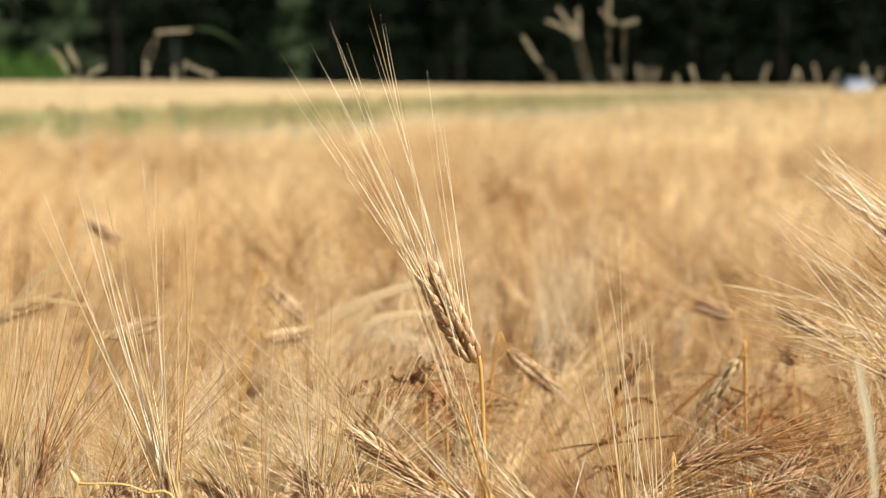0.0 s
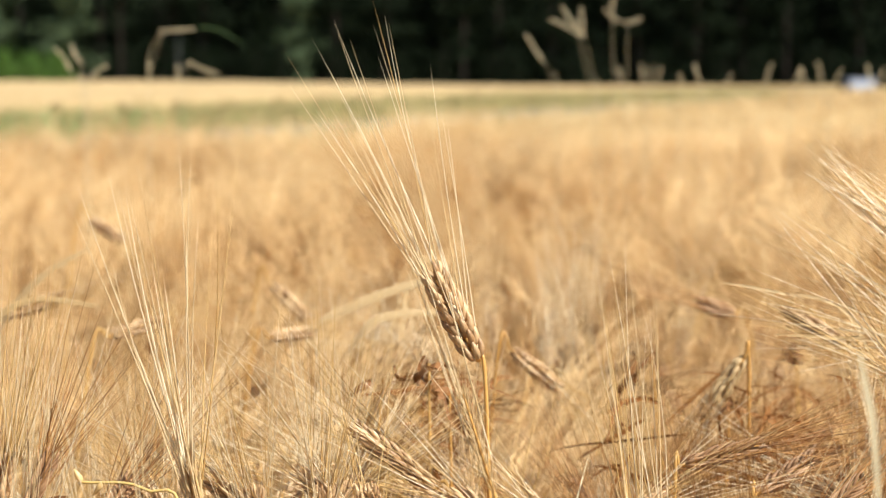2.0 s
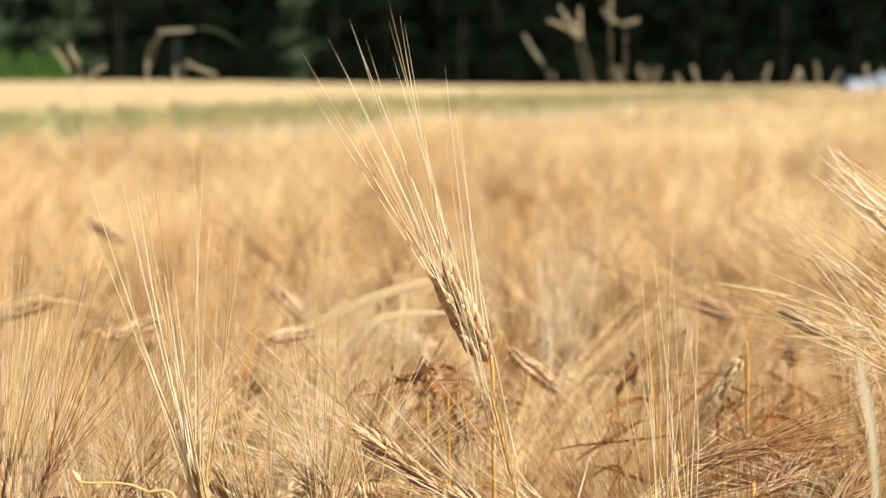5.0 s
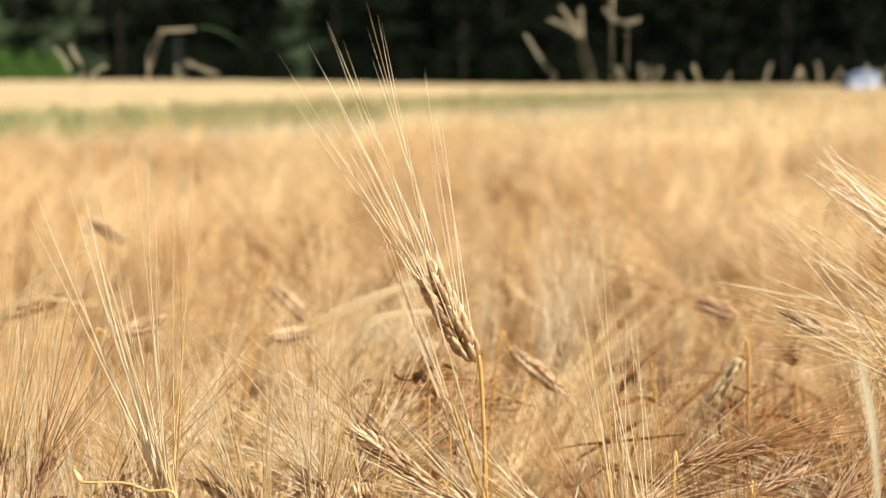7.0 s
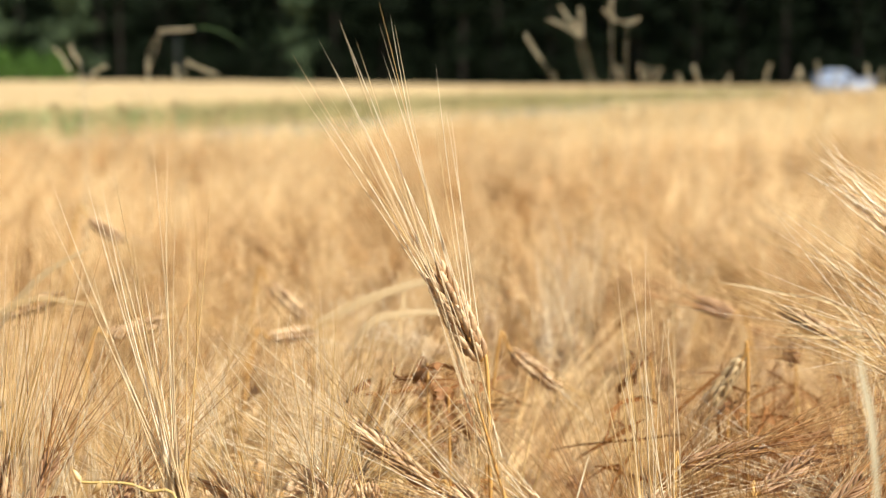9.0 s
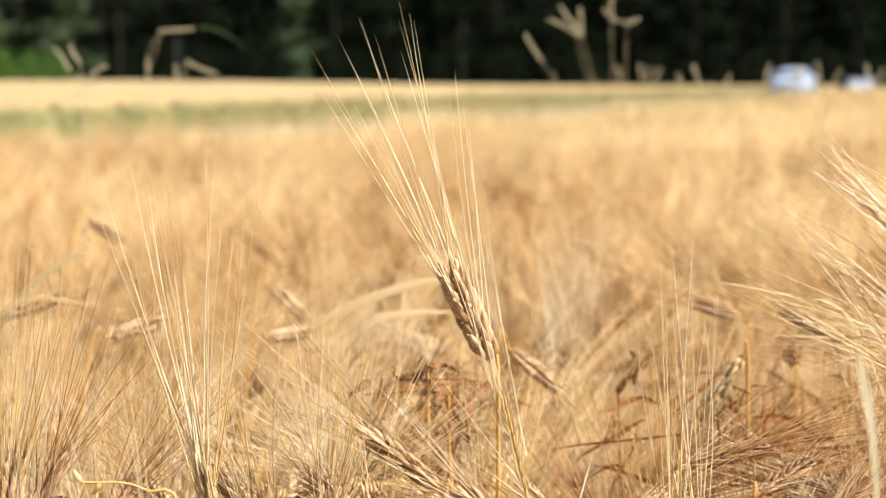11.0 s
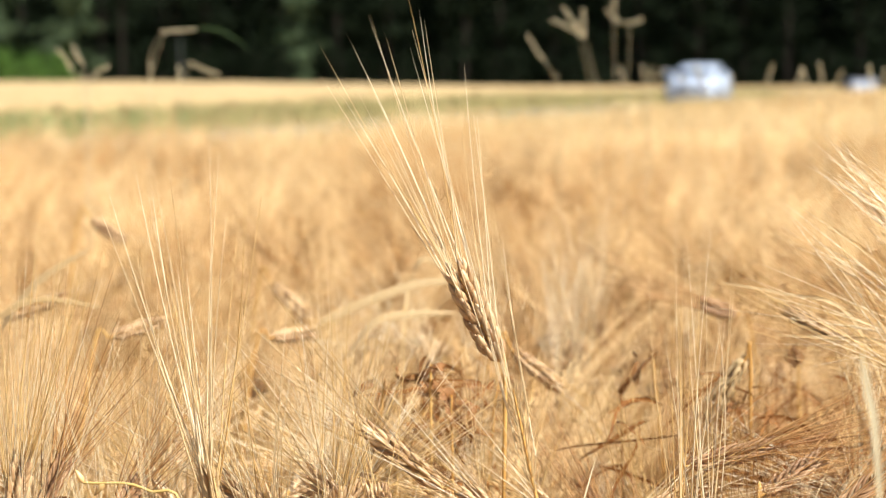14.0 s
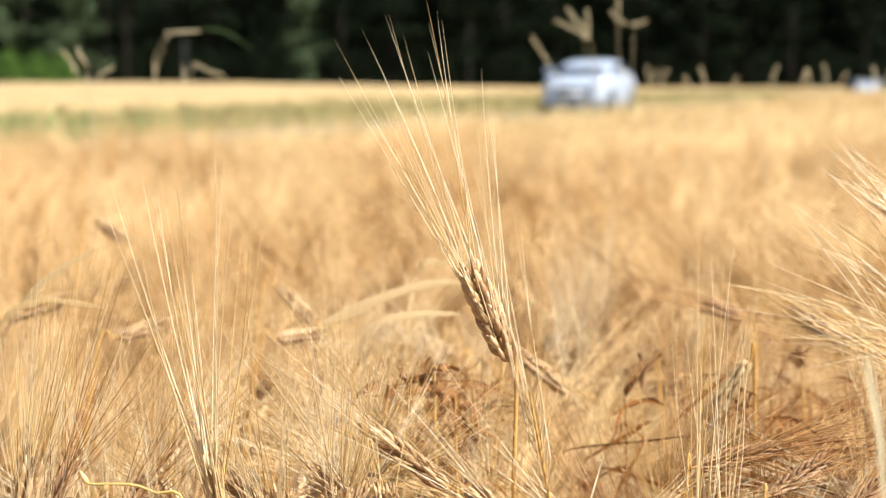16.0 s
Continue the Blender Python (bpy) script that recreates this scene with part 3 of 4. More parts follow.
def build_verges():
    rng = np.random.default_rng(12)
    for a, b, h, n in ((NEAR_EDGE + 0.2, ROAD_IN - 0.1, 0.36, 14000), (ROAD_OUT + 0.1, FAR_EDGE + 0.1, 0.46, 20000)):
        y = rng.uniform(0, 1, n) ** 1.3 * 110 - 6
        x = ROAD_SLOPE * y - rng.uniform(a, b, n)
        spot = np.stack((x, y), 1)
        dry = y + rng.normal(0, 6, n) > 26
        tagged(new("verge_grass", mesh_of("verge_grass", *blades(rng, spot[~dry], h, 0.012), GRASS)), "tall green grass on the road verge", "grass", kind="stuff")
        tagged(new("verge_grass", mesh_of("verge_grass", *blades(rng, spot[dry], h, 0.012), DRY_GRASS)), "yellowed dry grass on the road verge", "grass", kind="stuff")
    # a fringe of ears along the edge of the field beyond the road
    n = 14000
    y = rng.uniform(0, 1, n) ** 1.3 * 130 + 5
    x = ROAD_SLOPE * y - FAR_EDGE - rng.uniform(0, 1, n) ** 2 * 14
    tagged(new("far_grain", mesh_of("far_grain", *blades(rng, np.stack((x, y), 1), 0.54, 0.012, 0.2), FAR_CROP)), "ripe grain ears beyond the road", "crop", kind="stuff")


def grass_stalk(stem, heads, seed, label):
    """A tall wild stalk with one or more dense pale seed heads."""
    rng = np.random.default_rng(seed)
    stem = [np.array(c) for c in stem]
    path = spline([np.array((stem[0][0], stem[0][1], 0.0))] + stem, 22)
    origin = path[0].copy()
    plant = tagged(new("grass_stalk"), label, "grass stalk", "tall stalks above the crop")
    plant.location = origin
    part("stem", tube(path - origin, np.linspace(0.0009, 0.0004, 22), 5), PALE, plant)
    for a, b in heads:
        a, b = np.array(a), np.array(b)
        way = unit(b - a)
        length = np.linalg.norm(b - a)
        sag = np.cross(way, (0, 1, 0)) * length * rng.uniform(-0.1, 0.1)
        grains = [tube([path[-1] - origin, a - origin, b - origin], [0.0006, 0.0006, 0.0003], 4)]
        for f in np.linspace(0, 1, max(int(length * 420), 9)):
            p = a + (b - a) * f + sag * math.sin(f * math.pi) - origin
            d = unit(way + rng.normal(0, 0.35, 3))
            grains.append(kernel_shape(p - d * 0.006, d, rng.uniform(0.010, 0.016), rng.uniform(0.0035, 0.0055), rng.normal(0, 0.3, 3), 5, 2))
        part("seed_head", join(grains), PALE, plant, "dense bleached seed head")
    return plant


def build_stalks():
    drooping = grass_stalk([(-0.6097, 4.100, 0.9025), (-0.6086, 4.100, 0.9953), (-0.5993, 4.100, 1.0300), (-0.5784, 4.100, 1.0555)], [((-0.5807, 4.100, 1.0567), (-0.5170, 4.100, 1.0602)), ((-0.6086, 4.100, 0.9628), (-0.6074, 4.100, 0.9918))], 1, "dry grass stalk with a drooping pale ear")
    grass_stalk([(-0.5321, 4.100, 0.9025), (-0.5309, 4.100, 0.9779), (-0.5228, 4.100, 0.9930)], [((-0.5239, 4.100, 0.9930), (-0.4695, 4.100, 0.9709))], 2, "dry grass stalk bent under its pale ear")
    grass_stalk([(-0.7430, 4.100, 0.8909), (-0.7523, 4.100, 0.9489), (-0.7697, 4.100, 0.9814)], [((-0.7709, 4.100, 0.9790), (-0.7975, 4.100, 1.0196))], 3, "pale dry grass stalk rising above the barley")
    grass_stalk([(-0.7238, 4.000, 0.8589), (-0.7226, 4.000, 0.9494), (-0.7283, 4.000, 0.9924)], [((-0.7283, 4.000, 0.9924), (-0.7464, 4.000, 1.0241))], 4, "pale dry grass stalk rising above the barley")
    grass_stalk([(-0.7314, 4.100, 0.8736), (-0.7291, 4.100, 0.9489), (-0.7222, 4.100, 0.9674)], [((-0.7245, 4.100, 0.9663), (-0.6967, 4.100, 0.9848))], 5, "pale dry grass stalk rising above the barley")
    grass_stalk([(-0.5750, 4.300, 0.8871), (-0.5750, 4.300, 0.9479), (-0.5750, 4.300, 0.9625)], [((-0.5750, 4.300, 0.9576), (-0.5763, 4.300, 0.9843))], 6, "pale dry grass stalk rising above the barley")
    grass_stalk([(0.2494, 4.500, 0.8832), (0.2379, 4.500, 0.9596), (0.2150, 4.500, 1.0028)], [((0.2137, 4.500, 1.0028), (0.1807, 4.500, 1.0550))], 7, "pale dry grass stalk rising above the barley")
    grass_stalk([(0.3295, 4.500, 0.8578), (0.3168, 4.500, 0.9596), (0.3041, 4.500, 1.0105), (0.2939, 4.500, 1.0537)], [((0.3028, 4.500, 1.0537), (0.2328, 4.500, 1.0906)), ((0.2837, 4.500, 1.0817), (0.2583, 4.500, 1.1186)), ((0.3053, 4.500, 1.0690), (0.3015, 4.500, 1.1148))], 8, "pale dry grass stalk with a forked seed head")
    grass_stalk([(0.3422, 4.500, 0.8578), (0.3308, 4.500, 0.9596), (0.3193, 4.500, 1.0105), (0.3066, 4.500, 1.0588)], [((0.3053, 4.500, 1.0588), (0.2888, 4.500, 1.0868))], 9, "pale dry grass stalk rising above the barley")
    grass_stalk([(0.4017, 4.800, 0.8503), (0.3990, 4.800, 0.9589), (0.3963, 4.800, 1.0674), (0.3949, 4.800, 1.0919)], [((0.4139, 4.800, 1.0946), (0.3813, 4.800, 1.1217)), ((0.3976, 4.800, 1.1217), (0.4044, 4.800, 1.1760))], 10, "pale dry grass stalk with a forked seed head")
    grass_stalk([(0.4288, 4.800, 0.8503), (0.4316, 4.800, 0.9589), (0.4329, 4.800, 1.0539), (0.4370, 4.800, 1.0919)], [((0.4275, 4.800, 1.0919), (0.4628, 4.800, 1.1000))], 11, "pale dry grass stalk rising above the barley")
    grass_stalk([(0.4597, 5.050, 0.8298), (0.4455, 5.050, 0.9226), (0.4419, 5.050, 0.9583)], [((0.4419, 5.050, 0.9540), (0.4312, 5.050, 0.9854))], 12, "pale dry grass stalk rising above the barley")
    grass_stalk([(0.5737, 5.700, 0.8117), (0.5640, 5.700, 0.9165), (0.5616, 5.700, 0.9568)], [((0.5616, 5.700, 0.9520), (0.5544, 5.700, 0.9939))], 13, "pale dry grass stalk rising above the barley")
    grass_stalk([(0.5576, 5.700, 0.8117), (0.5705, 5.700, 0.9165), (0.5737, 5.700, 0.9568)], [((0.5737, 5.700, 0.9520), (0.5834, 5.700, 0.9874))], 14, "pale dry grass stalk rising above the barley")
    grass_stalk([(0.5069, 5.050, 0.8298), (0.5240, 5.050, 0.9226), (0.5283, 5.050, 0.9583)], [((0.5283, 5.050, 0.9540), (0.5411, 5.050, 0.9826))], 15, "pale dry grass stalk rising above the barley")
    grass_stalk([(0.5697, 4.400, 0.8478), (0.5573, 4.400, 0.9287), (0.5542, 4.400, 0.9598)], [((0.5542, 4.400, 0.9561), (0.5449, 4.400, 0.9872))], 16, "pale dry grass stalk rising above the barley")
    grass_stalk([(0.8099, 5.180, 0.8262), (0.8245, 5.180, 0.9214), (0.8282, 5.180, 0.9580)], [((0.8282, 5.180, 0.9536), (0.8392, 5.180, 0.9931))], 17, "pale dry grass stalk rising above the barley")
    grass_stalk([(0.7551, 4.400, 0.8478), (0.7651, 4.400, 0.9287), (0.7675, 4.400, 0.9598)], [((0.7675, 4.400, 0.9561), (0.7750, 4.400, 0.9809))], 18, "pale dry grass stalk rising above the barley")
    grass_stalk([(0.8958, 4.920, 0.8334), (0.8819, 4.920, 0.9238), (0.8784, 4.920, 0.9586)], [((0.8784, 4.920, 0.9544), (0.8680, 4.920, 0.9836))], 19, "pale dry grass stalk rising above the barley")
    grass_stalk([(1.0551, 5.570, 0.8154), (1.0425, 5.570, 0.9177), (1.0394, 5.570, 0.9571)], [((1.0394, 5.570, 0.9524), (1.0299, 5.570, 0.9996))], 20, "pale dry grass stalk rising above the barley")
    grass_stalk([(0.8893, 4.660, 0.8406), (0.9025, 4.660, 0.9263), (0.9058, 4.660, 0.9592)], [((0.9058, 4.660, 0.9552), (0.9157, 4.660, 0.9763))], 21, "pale dry grass stalk rising above the barley")
    grass_stalk([(0.9934, 4.660, 0.8406), (0.9855, 4.660, 0.9263), (0.9835, 4.660, 0.9592)], [((0.9835, 4.660, 0.9552), (0.9776, 4.660, 0.9895))], 22, "pale dry grass stalk rising above the barley")
    grass_stalk([(1.1953, 5.570, 0.8154), (1.2047, 5.570, 0.9177), (1.2071, 5.570, 0.9571)], [((1.2071, 5.570, 0.9524), (1.2142, 5.570, 0.9823))], 23, "pale dry grass stalk rising above the barley")
    grass_stalk([(0.5810, 5.000, 0.8312), (0.5810, 5.000, 0.9231), (0.5852, 5.000, 0.9513)], [((0.5852, 5.000, 0.9513), (0.5810, 5.000, 0.9669))], 24, "pale dry grass stalk rising above the barley")
    grass_stalk([(0.7649, 5.400, 0.8201), (0.7649, 5.400, 0.9193), (0.7603, 5.400, 0.9498)], [((0.7603, 5.400, 0.9498), (0.7649, 5.400, 0.9636))], 25, "pale dry grass stalk rising above the barley")
    # an arching green leaf beyond the first ear
    arch = spline([(-0.520, 4.1, 1.058), (-0.500, 4.1, 1.066), (-0.455, 4.1, 1.056), (-0.405, 4.1, 1.022)], 14)
    part("leaf", ribbon(arch - np.array(drooping.location), 0.0055 * np.sin(np.linspace(0.4, 3.0, 14)), np.array((0.2, 1.0, 0.4))), GREEN_BLADE, drooping, "arching green leaf")


# Woods
def tree_shape(rng, height, crown_base, spread, leaves, size):
    trunk = [tube(spline([(0, 0, 0), (rng.normal(0, 0.1), rng.normal(0, 0.1), height * 0.5), (0, 0, height)], 9), np.linspace(0.2, 0.03, 9), 7)]
    clumps = []
    for i in range(26):
        z = crown_base + (height - crown_base) * (i + rng.uniform(0, 1)) / 26
        az = rng.uniform(0, 2 * math.pi)
        r = spread * (1 - 0.75 * (z - crown_base) / (height - crown_base)) * rng.uniform(0.6, 1.1)
        end = np.array((math.cos(az) * r, math.sin(az) * r, z + rng.uniform(-0.5, 0.6)))
        trunk.append(tube(spline([(0, 0, z), end * (0.5, 0.5, 1) + (0, 0, 0.15), end], 5), [0.05, 0.04, 0.03, 0.02, 0.0], 4))
        clumps += [end, end * (0.6, 0.6, 1)]
    clumps = np.array(clumps)
    c = clumps[rng.integers(len(clumps), size=leaves)] + rng.normal(0, 0.42, (leaves, 3)) * (1, 1, 0.75)
    c[:, 2] = np.maximum(c[:, 2], 0.15)
    a, b = rng.normal(0, 1, (leaves, 3)), rng.normal(0, 1, (leaves, 3))
    a /= np.linalg.norm(a, axis=1)[:, None]
    b -= a * (a * b).sum(1)[:, None]
    b /= np.linalg.norm(b, axis=1)[:, None]
    s = size * rng.uniform(0.6, 1.3, leaves)[:, None]
    v = np.stack((c - a * s, c + b * s * 0.45, c + a * s, c - b * s * 0.45), 1).reshape(-1, 3)
    q = np.arange(leaves)[:, None] * 4
    return join(trunk), (v, np.concatenate((q + (0, 1, 2), q + (0, 2, 3))))


def build_woods():
    rng = np.random.default_rng(31)
    kinds = []
    for i in range(4):
        trunk, crown = tree_shape(rng, rng.uniform(13, 18), rng.uniform(1.0, 3.0), rng.uniform(2.4, 3.4), 1900, 0.3)
        tree = tagged(new("tree"), "tree at the edge of the woods, its shade put into near-black leaves", "tree", "trees at the edge of the woods")
        part("trunk", trunk, BARK, tree)
        part("crown", crown, SHADE_FOLIAGE, tree, smooth=False)
        kinds.append(tree)
    k = 0
    for row in range(4):
        y0 = 172 + row * 5
        for i in range(25):
            x = -60 + i * 5.0 + rng.uniform(-1.6, 1.6)
            y = y0 + rng.uniform(-1.5, 1.5)
            m = pose(x, y, ground_z(x, y), 0, 0, rng.uniform(0, 360))
            if k < 4:
                kinds[k].matrix_basis = m
                k += 1
            else:
                copy_thing(kinds[rng.integers(4)], m)
    trunk, crown = tree_shape(rng, 11, 0.8, 2.6, 3000, 0.24)
    light = tagged(new("tree"), "lighter green tree in front of the dark woods", "tree", "trees at the edge of the woods")
    light.matrix_basis = pose(-31.5, 167, ground_z(-31.5, 167))
    part("trunk", trunk, BARK, light)
    part("crown", crown, LIGHT_FOLIAGE, light, smooth=False)
    copy_thing(light, pose(-37.5, 169, ground_z(-37.5, 169), 0, 0, 140))
    copy_thing(light, pose(-13, 172, ground_z(-13, 172) - 0.6, 0, 0, 50))
    bare = tagged(new("tree"), "bare grey trunk at the edge of the woods", "tree", "trees at the edge of the woods")
    bare.matrix_basis = pose(-26.6, 164, ground_z(-26.6, 164))
    trunk, crown = tree_shape(rng, 14, 6.0, 1.6, 700, 0.25)
    part("trunk", trunk, BARK, bare)
    part("crown", crown, SHADE_FOLIAGE, bare, smooth=False)
    shrubs = []
    for i, mat in enumerate((SHADE_FOLIAGE, BUSH)):
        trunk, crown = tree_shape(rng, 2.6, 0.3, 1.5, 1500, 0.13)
        label = ("undergrowth shrub below the trees, its shade put into near-black leaves", "bright green shrub in front of the woods")[i]
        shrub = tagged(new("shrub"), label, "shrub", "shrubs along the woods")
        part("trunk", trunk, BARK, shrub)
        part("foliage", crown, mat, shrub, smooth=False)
        shrubs.append(shrub)
    shrubs[0].matrix_basis = pose(-16, 169, ground_z(-16, 169))
    for i in range(34):
        x, y = -56 + i * 3.3 + rng.uniform(-1, 1), 169.5 + rng.uniform(-1, 1)
        copy_thing(shrubs[0], pose(x, y, ground_z(x, y), 0, 0, rng.uniform(0, 360)))
    shrubs[1].matrix_basis = pose(-35.5, 160, ground_z(-35.5, 160))
    for x, y in ((-33.4, 161), (-38, 160), (-40.5, 161), (-31.6, 162.5)):
        copy_thing(shrubs[1], pose(x, y, ground_z(x, y) - 0.25, 0, 0, rng.uniform(0, 360)))
    # closing sheet behind the trees, the woods' deep shade put into its colour
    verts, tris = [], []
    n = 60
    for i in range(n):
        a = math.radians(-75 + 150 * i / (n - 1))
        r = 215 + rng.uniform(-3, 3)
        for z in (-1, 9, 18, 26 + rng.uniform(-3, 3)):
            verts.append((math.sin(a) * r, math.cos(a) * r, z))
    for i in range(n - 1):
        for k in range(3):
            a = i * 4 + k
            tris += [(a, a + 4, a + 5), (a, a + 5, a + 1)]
    tagged(new("backdrop", mesh_of("backdrop", verts, tris, WOODS_SHADE)), "near-black sheet for the deep shade behind the first trees", "woods", kind="structure")


def build_post():
    post = tagged(new("post"), "grey weathered post at the edge of the woods", "post")
    post.location = (-20.0, 150, ground_z(-20.0, 150))
    part("shaft", tube([(0, 0, 0), (0, 0, 2), (0, 0, 3.6)], [0.06, 0.055, 0.05], 10), POST, post)
    part("cap", tube([(0, 0, 3.6), (0, 0, 3.7), (0, 0, 3.8)], [0.065, 0.06, 0.0], 10), POST, post)


# Cars: nose towards +x in their own space
def car_section(x, half, z0, z1, round_top):
    pts = []
    for sy in (1, -1):
        side = [(half * 0.9, z0), (half, z0 + 0.12), (half, z0 + (z1 - z0) * 0.55), (half * 0.97, z1 - round_top), (half * 0.86, z1 - round_top * 0.2), (half * 0.4, z1)]
        side = [(x, sy * y, z) for y, z in side]
        pts += side if sy == 1 else side[::-1]
    return pts


def loft(sections):
    n = len(sections[0])
    v = np.array([p for s in sections for p in s])
    t = []
    for i in range(len(sections) - 1):
        for k in range(n):
            a, b = i * n + k, i * n + (k + 1) % n
            t += [(a, b, b + n), (a, b + n, a + n)]
    last = (len(sections) - 1) * n
    for k in range(1, n - 1):
        t += [(0, k + 1, k), (last, last + k, last + k + 1)]
    return v, np.array(t)


def quad(a, b, c, d, lift=0.008):
    """A pane with some thickness over four corners."""
    p = np.array((a, b, c, d), dtype=float)
    nrm = unit(np.cross(p[1] - p[0], p[2] - p[0]))
    v = np.concatenate((p + nrm * lift, p - nrm * 0.02))
    t = [(0, 1, 2), (0, 2, 3), (4, 6, 5), (4, 7, 6)]
    for k in range(4):
        n = (k + 1) % 4
        t += [(k, k + 4, n + 4), (k, n + 4, n)]
    return v, np.array(t)


def build_car(label, paint):
    car = tagged(new("car"), label, "car")
    stations = [(1.93, 0.56, 0.34, 0.70, 0.12), (1.86, 0.72, 0.26, 0.80, 0.12), (1.62, 0.82, 0.20, 0.88, 0.11), (1.05, 0.85, 0.18, 0.95, 0.09),
                (0.6, 0.85, 0.18, 0.98, 0.07), (-0.8, 0.85, 0.18, 1.01, 0.06), (-1.5, 0.84, 0.2, 1.02, 0.08), (-1.85, 0.80, 0.26, 0.98, 0.12), (-1.95, 0.70, 0.34, 0.88, 0.12)]
    part("body", loft([car_section(*s) for s in stations]), paint, car)
    cabin = [(1.08, 0.74, 0.85, 0.96, 0.03), (0.70, 0.72, 0.9, 1.13, 0.06), (0.30, 0.67, 0.9, 1.28, 0.08), (0.0, 0.63, 0.9, 1.34, 0.1), (-0.6, 0.62, 0.9, 1.36, 0.1),
             (-1.2, 0.60, 0.9, 1.33, 0.1), (-1.65, 0.60, 0.9, 1.2, 0.08), (-1.86, 0.64, 0.9, 1.0, 0.03)]
    # paint covers the upper windscreen, standing in for the sky reflected there
    part("roof", loft([car_section(*s) for s in cabin]), paint, car)
    part("windscreen", quad((1.06, -0.62, 0.985), (1.06, 0.62, 0.985), (0.70, 0.60, 1.135), (0.70, -0.60, 1.135), 0.014), GLASS, car, "dark lower band of the windscreen")
    part("rear_window", quad((-1.83, 0.50, 1.06), (-1.83, -0.50, 1.06), (-1.5, -0.48, 1.26), (-1.5, 0.48, 1.26), 0.03), GLASS, car, "dark rear window")
    for sy in (1, -1):
        for xa, xb, xc, xd in ((0.62, -0.30, -0.30, 0.12), (-0.37, -1.5, -1.2, -0.37)):
            pts = [(xa, sy * 0.735, 1.05), (xb, sy * 0.735, 1.05), (xc, sy * 0.675, 1.25), (xd, sy * 0.675, 1.25)]
            part("side_window", quad(*(pts if sy < 0 else pts[::-1]), 0.012), GLASS, car)
        lens = kernel_shape(np.array((1.90, sy * 0.46, 0.70)), unit(np.array((-0.35, sy, 0.12))), 0.32, 0.20, np.array((0.5, 0, 0)), 14, 9)
        part("headlight", lens, LAMP, car, "clear headlight catching the sun")
        part("mirror", box_shape(0.55, 0.68, sy * 0.85, sy * 1.0, 1.0, 1.13, 0.03), paint, car)
    part("grille", box_shape(1.86, 1.945, -0.40, 0.40, 0.56, 0.68, 0.02), TRIM, car, "black radiator grille")
    part("lower_grille", box_shape(1.84, 1.94, -0.5, 0.5, 0.34, 0.45, 0.02), TRIM, car, "black lower air intake")
    part("number_plate", box_shape(1.935, 1.955, -0.26, 0.26, 0.455, 0.55, 0.004), WHITE, car, "white number plate")
    wheels = []
    ring = np.array([(0.205, -0.1), (0.29, -0.11), (0.315, -0.07), (0.315, 0.07), (0.29, 0.11), (0.205, 0.1)])
    for x in (1.22, -1.2):
        for y in (0.77, -0.77):
            secs = []
            for a in np.linspace(0, 2 * math.pi, 25):
                secs.append([(r * math.cos(a), w, r * math.sin(a)) for r, w in ring])
            v = np.array([p for s in secs for p in s])
            t = []
            for i in range(24):
                for k in range(6):
                    a, b = i * 6 + k, i * 6 + (k + 1) % 6
                    t += [(a, b, b + 6), (a, b + 6, a + 6)]
            wheel = part("wheel", (v, np.array(t)), TRIM, car, "black rubber tyre")
            wheel.location = (x, y, 0.315)
            hub = [tube([(0, -0.08, 0), (0, 0.08, 0)], [0.06, 0.06], 10)]
            for k in range(5):
                a = k * 2 * math.pi / 5
                hub.append(tube([(0, 0.06 * (1 if y > 0 else -1), 0), (0.21 * math.cos(a), 0.05 * (1 if y > 0 else -1), 0.21 * math.sin(a))], [0.035, 0.03], 5))
            part("rim", join(hub), RIM, wheel, "silver spoked rim")
            wheels.append(wheel)
    return car, wheels


ROAD_HEADING = math.degrees(math.atan2(-1.0, -ROAD_SLOPE))


def car_place(depth):
    x = ROAD_SLOPE * depth - 12.43
    return pose(x, depth, ground_z(x, depth) + 0.014, 0, 0, ROAD_HEADING)


def build_cars():
    car, wheels = build_car("silver-blue car driving towards the camera on the farm road", PAINT)
    return car, wheels


def build_cabinet():
    # a pale block of unknown kind, given the form of a cabinet
    box = tagged(new("utility_cabinet"), "small blue-grey box of unknown kind on the verge behind the crop", "cabinet")
    box.matrix_basis = pose(11.75, 57, ground_z(11.75, 57), 0, 0, 17)
    part("plinth", box_shape(-0.38, 0.38, -0.15, 0.15, 0, 0.15, 0.01), POST, box)
    part("body", box_shape(-0.4, 0.4, -0.16, 0.16, 0.15, 0.80, 0.015), POST_WHITE, box)
    part("roof", box_shape(-0.43, 0.43, -0.19, 0.19, 0.80, 0.85, 0.015), POST_WHITE, box)
    for x in (-0.2, 0.2):
        door = part("door", box_shape(x - 0.185, x + 0.185, -0.175, -0.158, 0.2, 0.77, 0.005), POST_WHITE, box)
        part("handle", box_shape(x - 0.02, x + 0.02, -0.19, -0.175, 0.48, 0.58, 0.004), TRIM, door, "black handle")


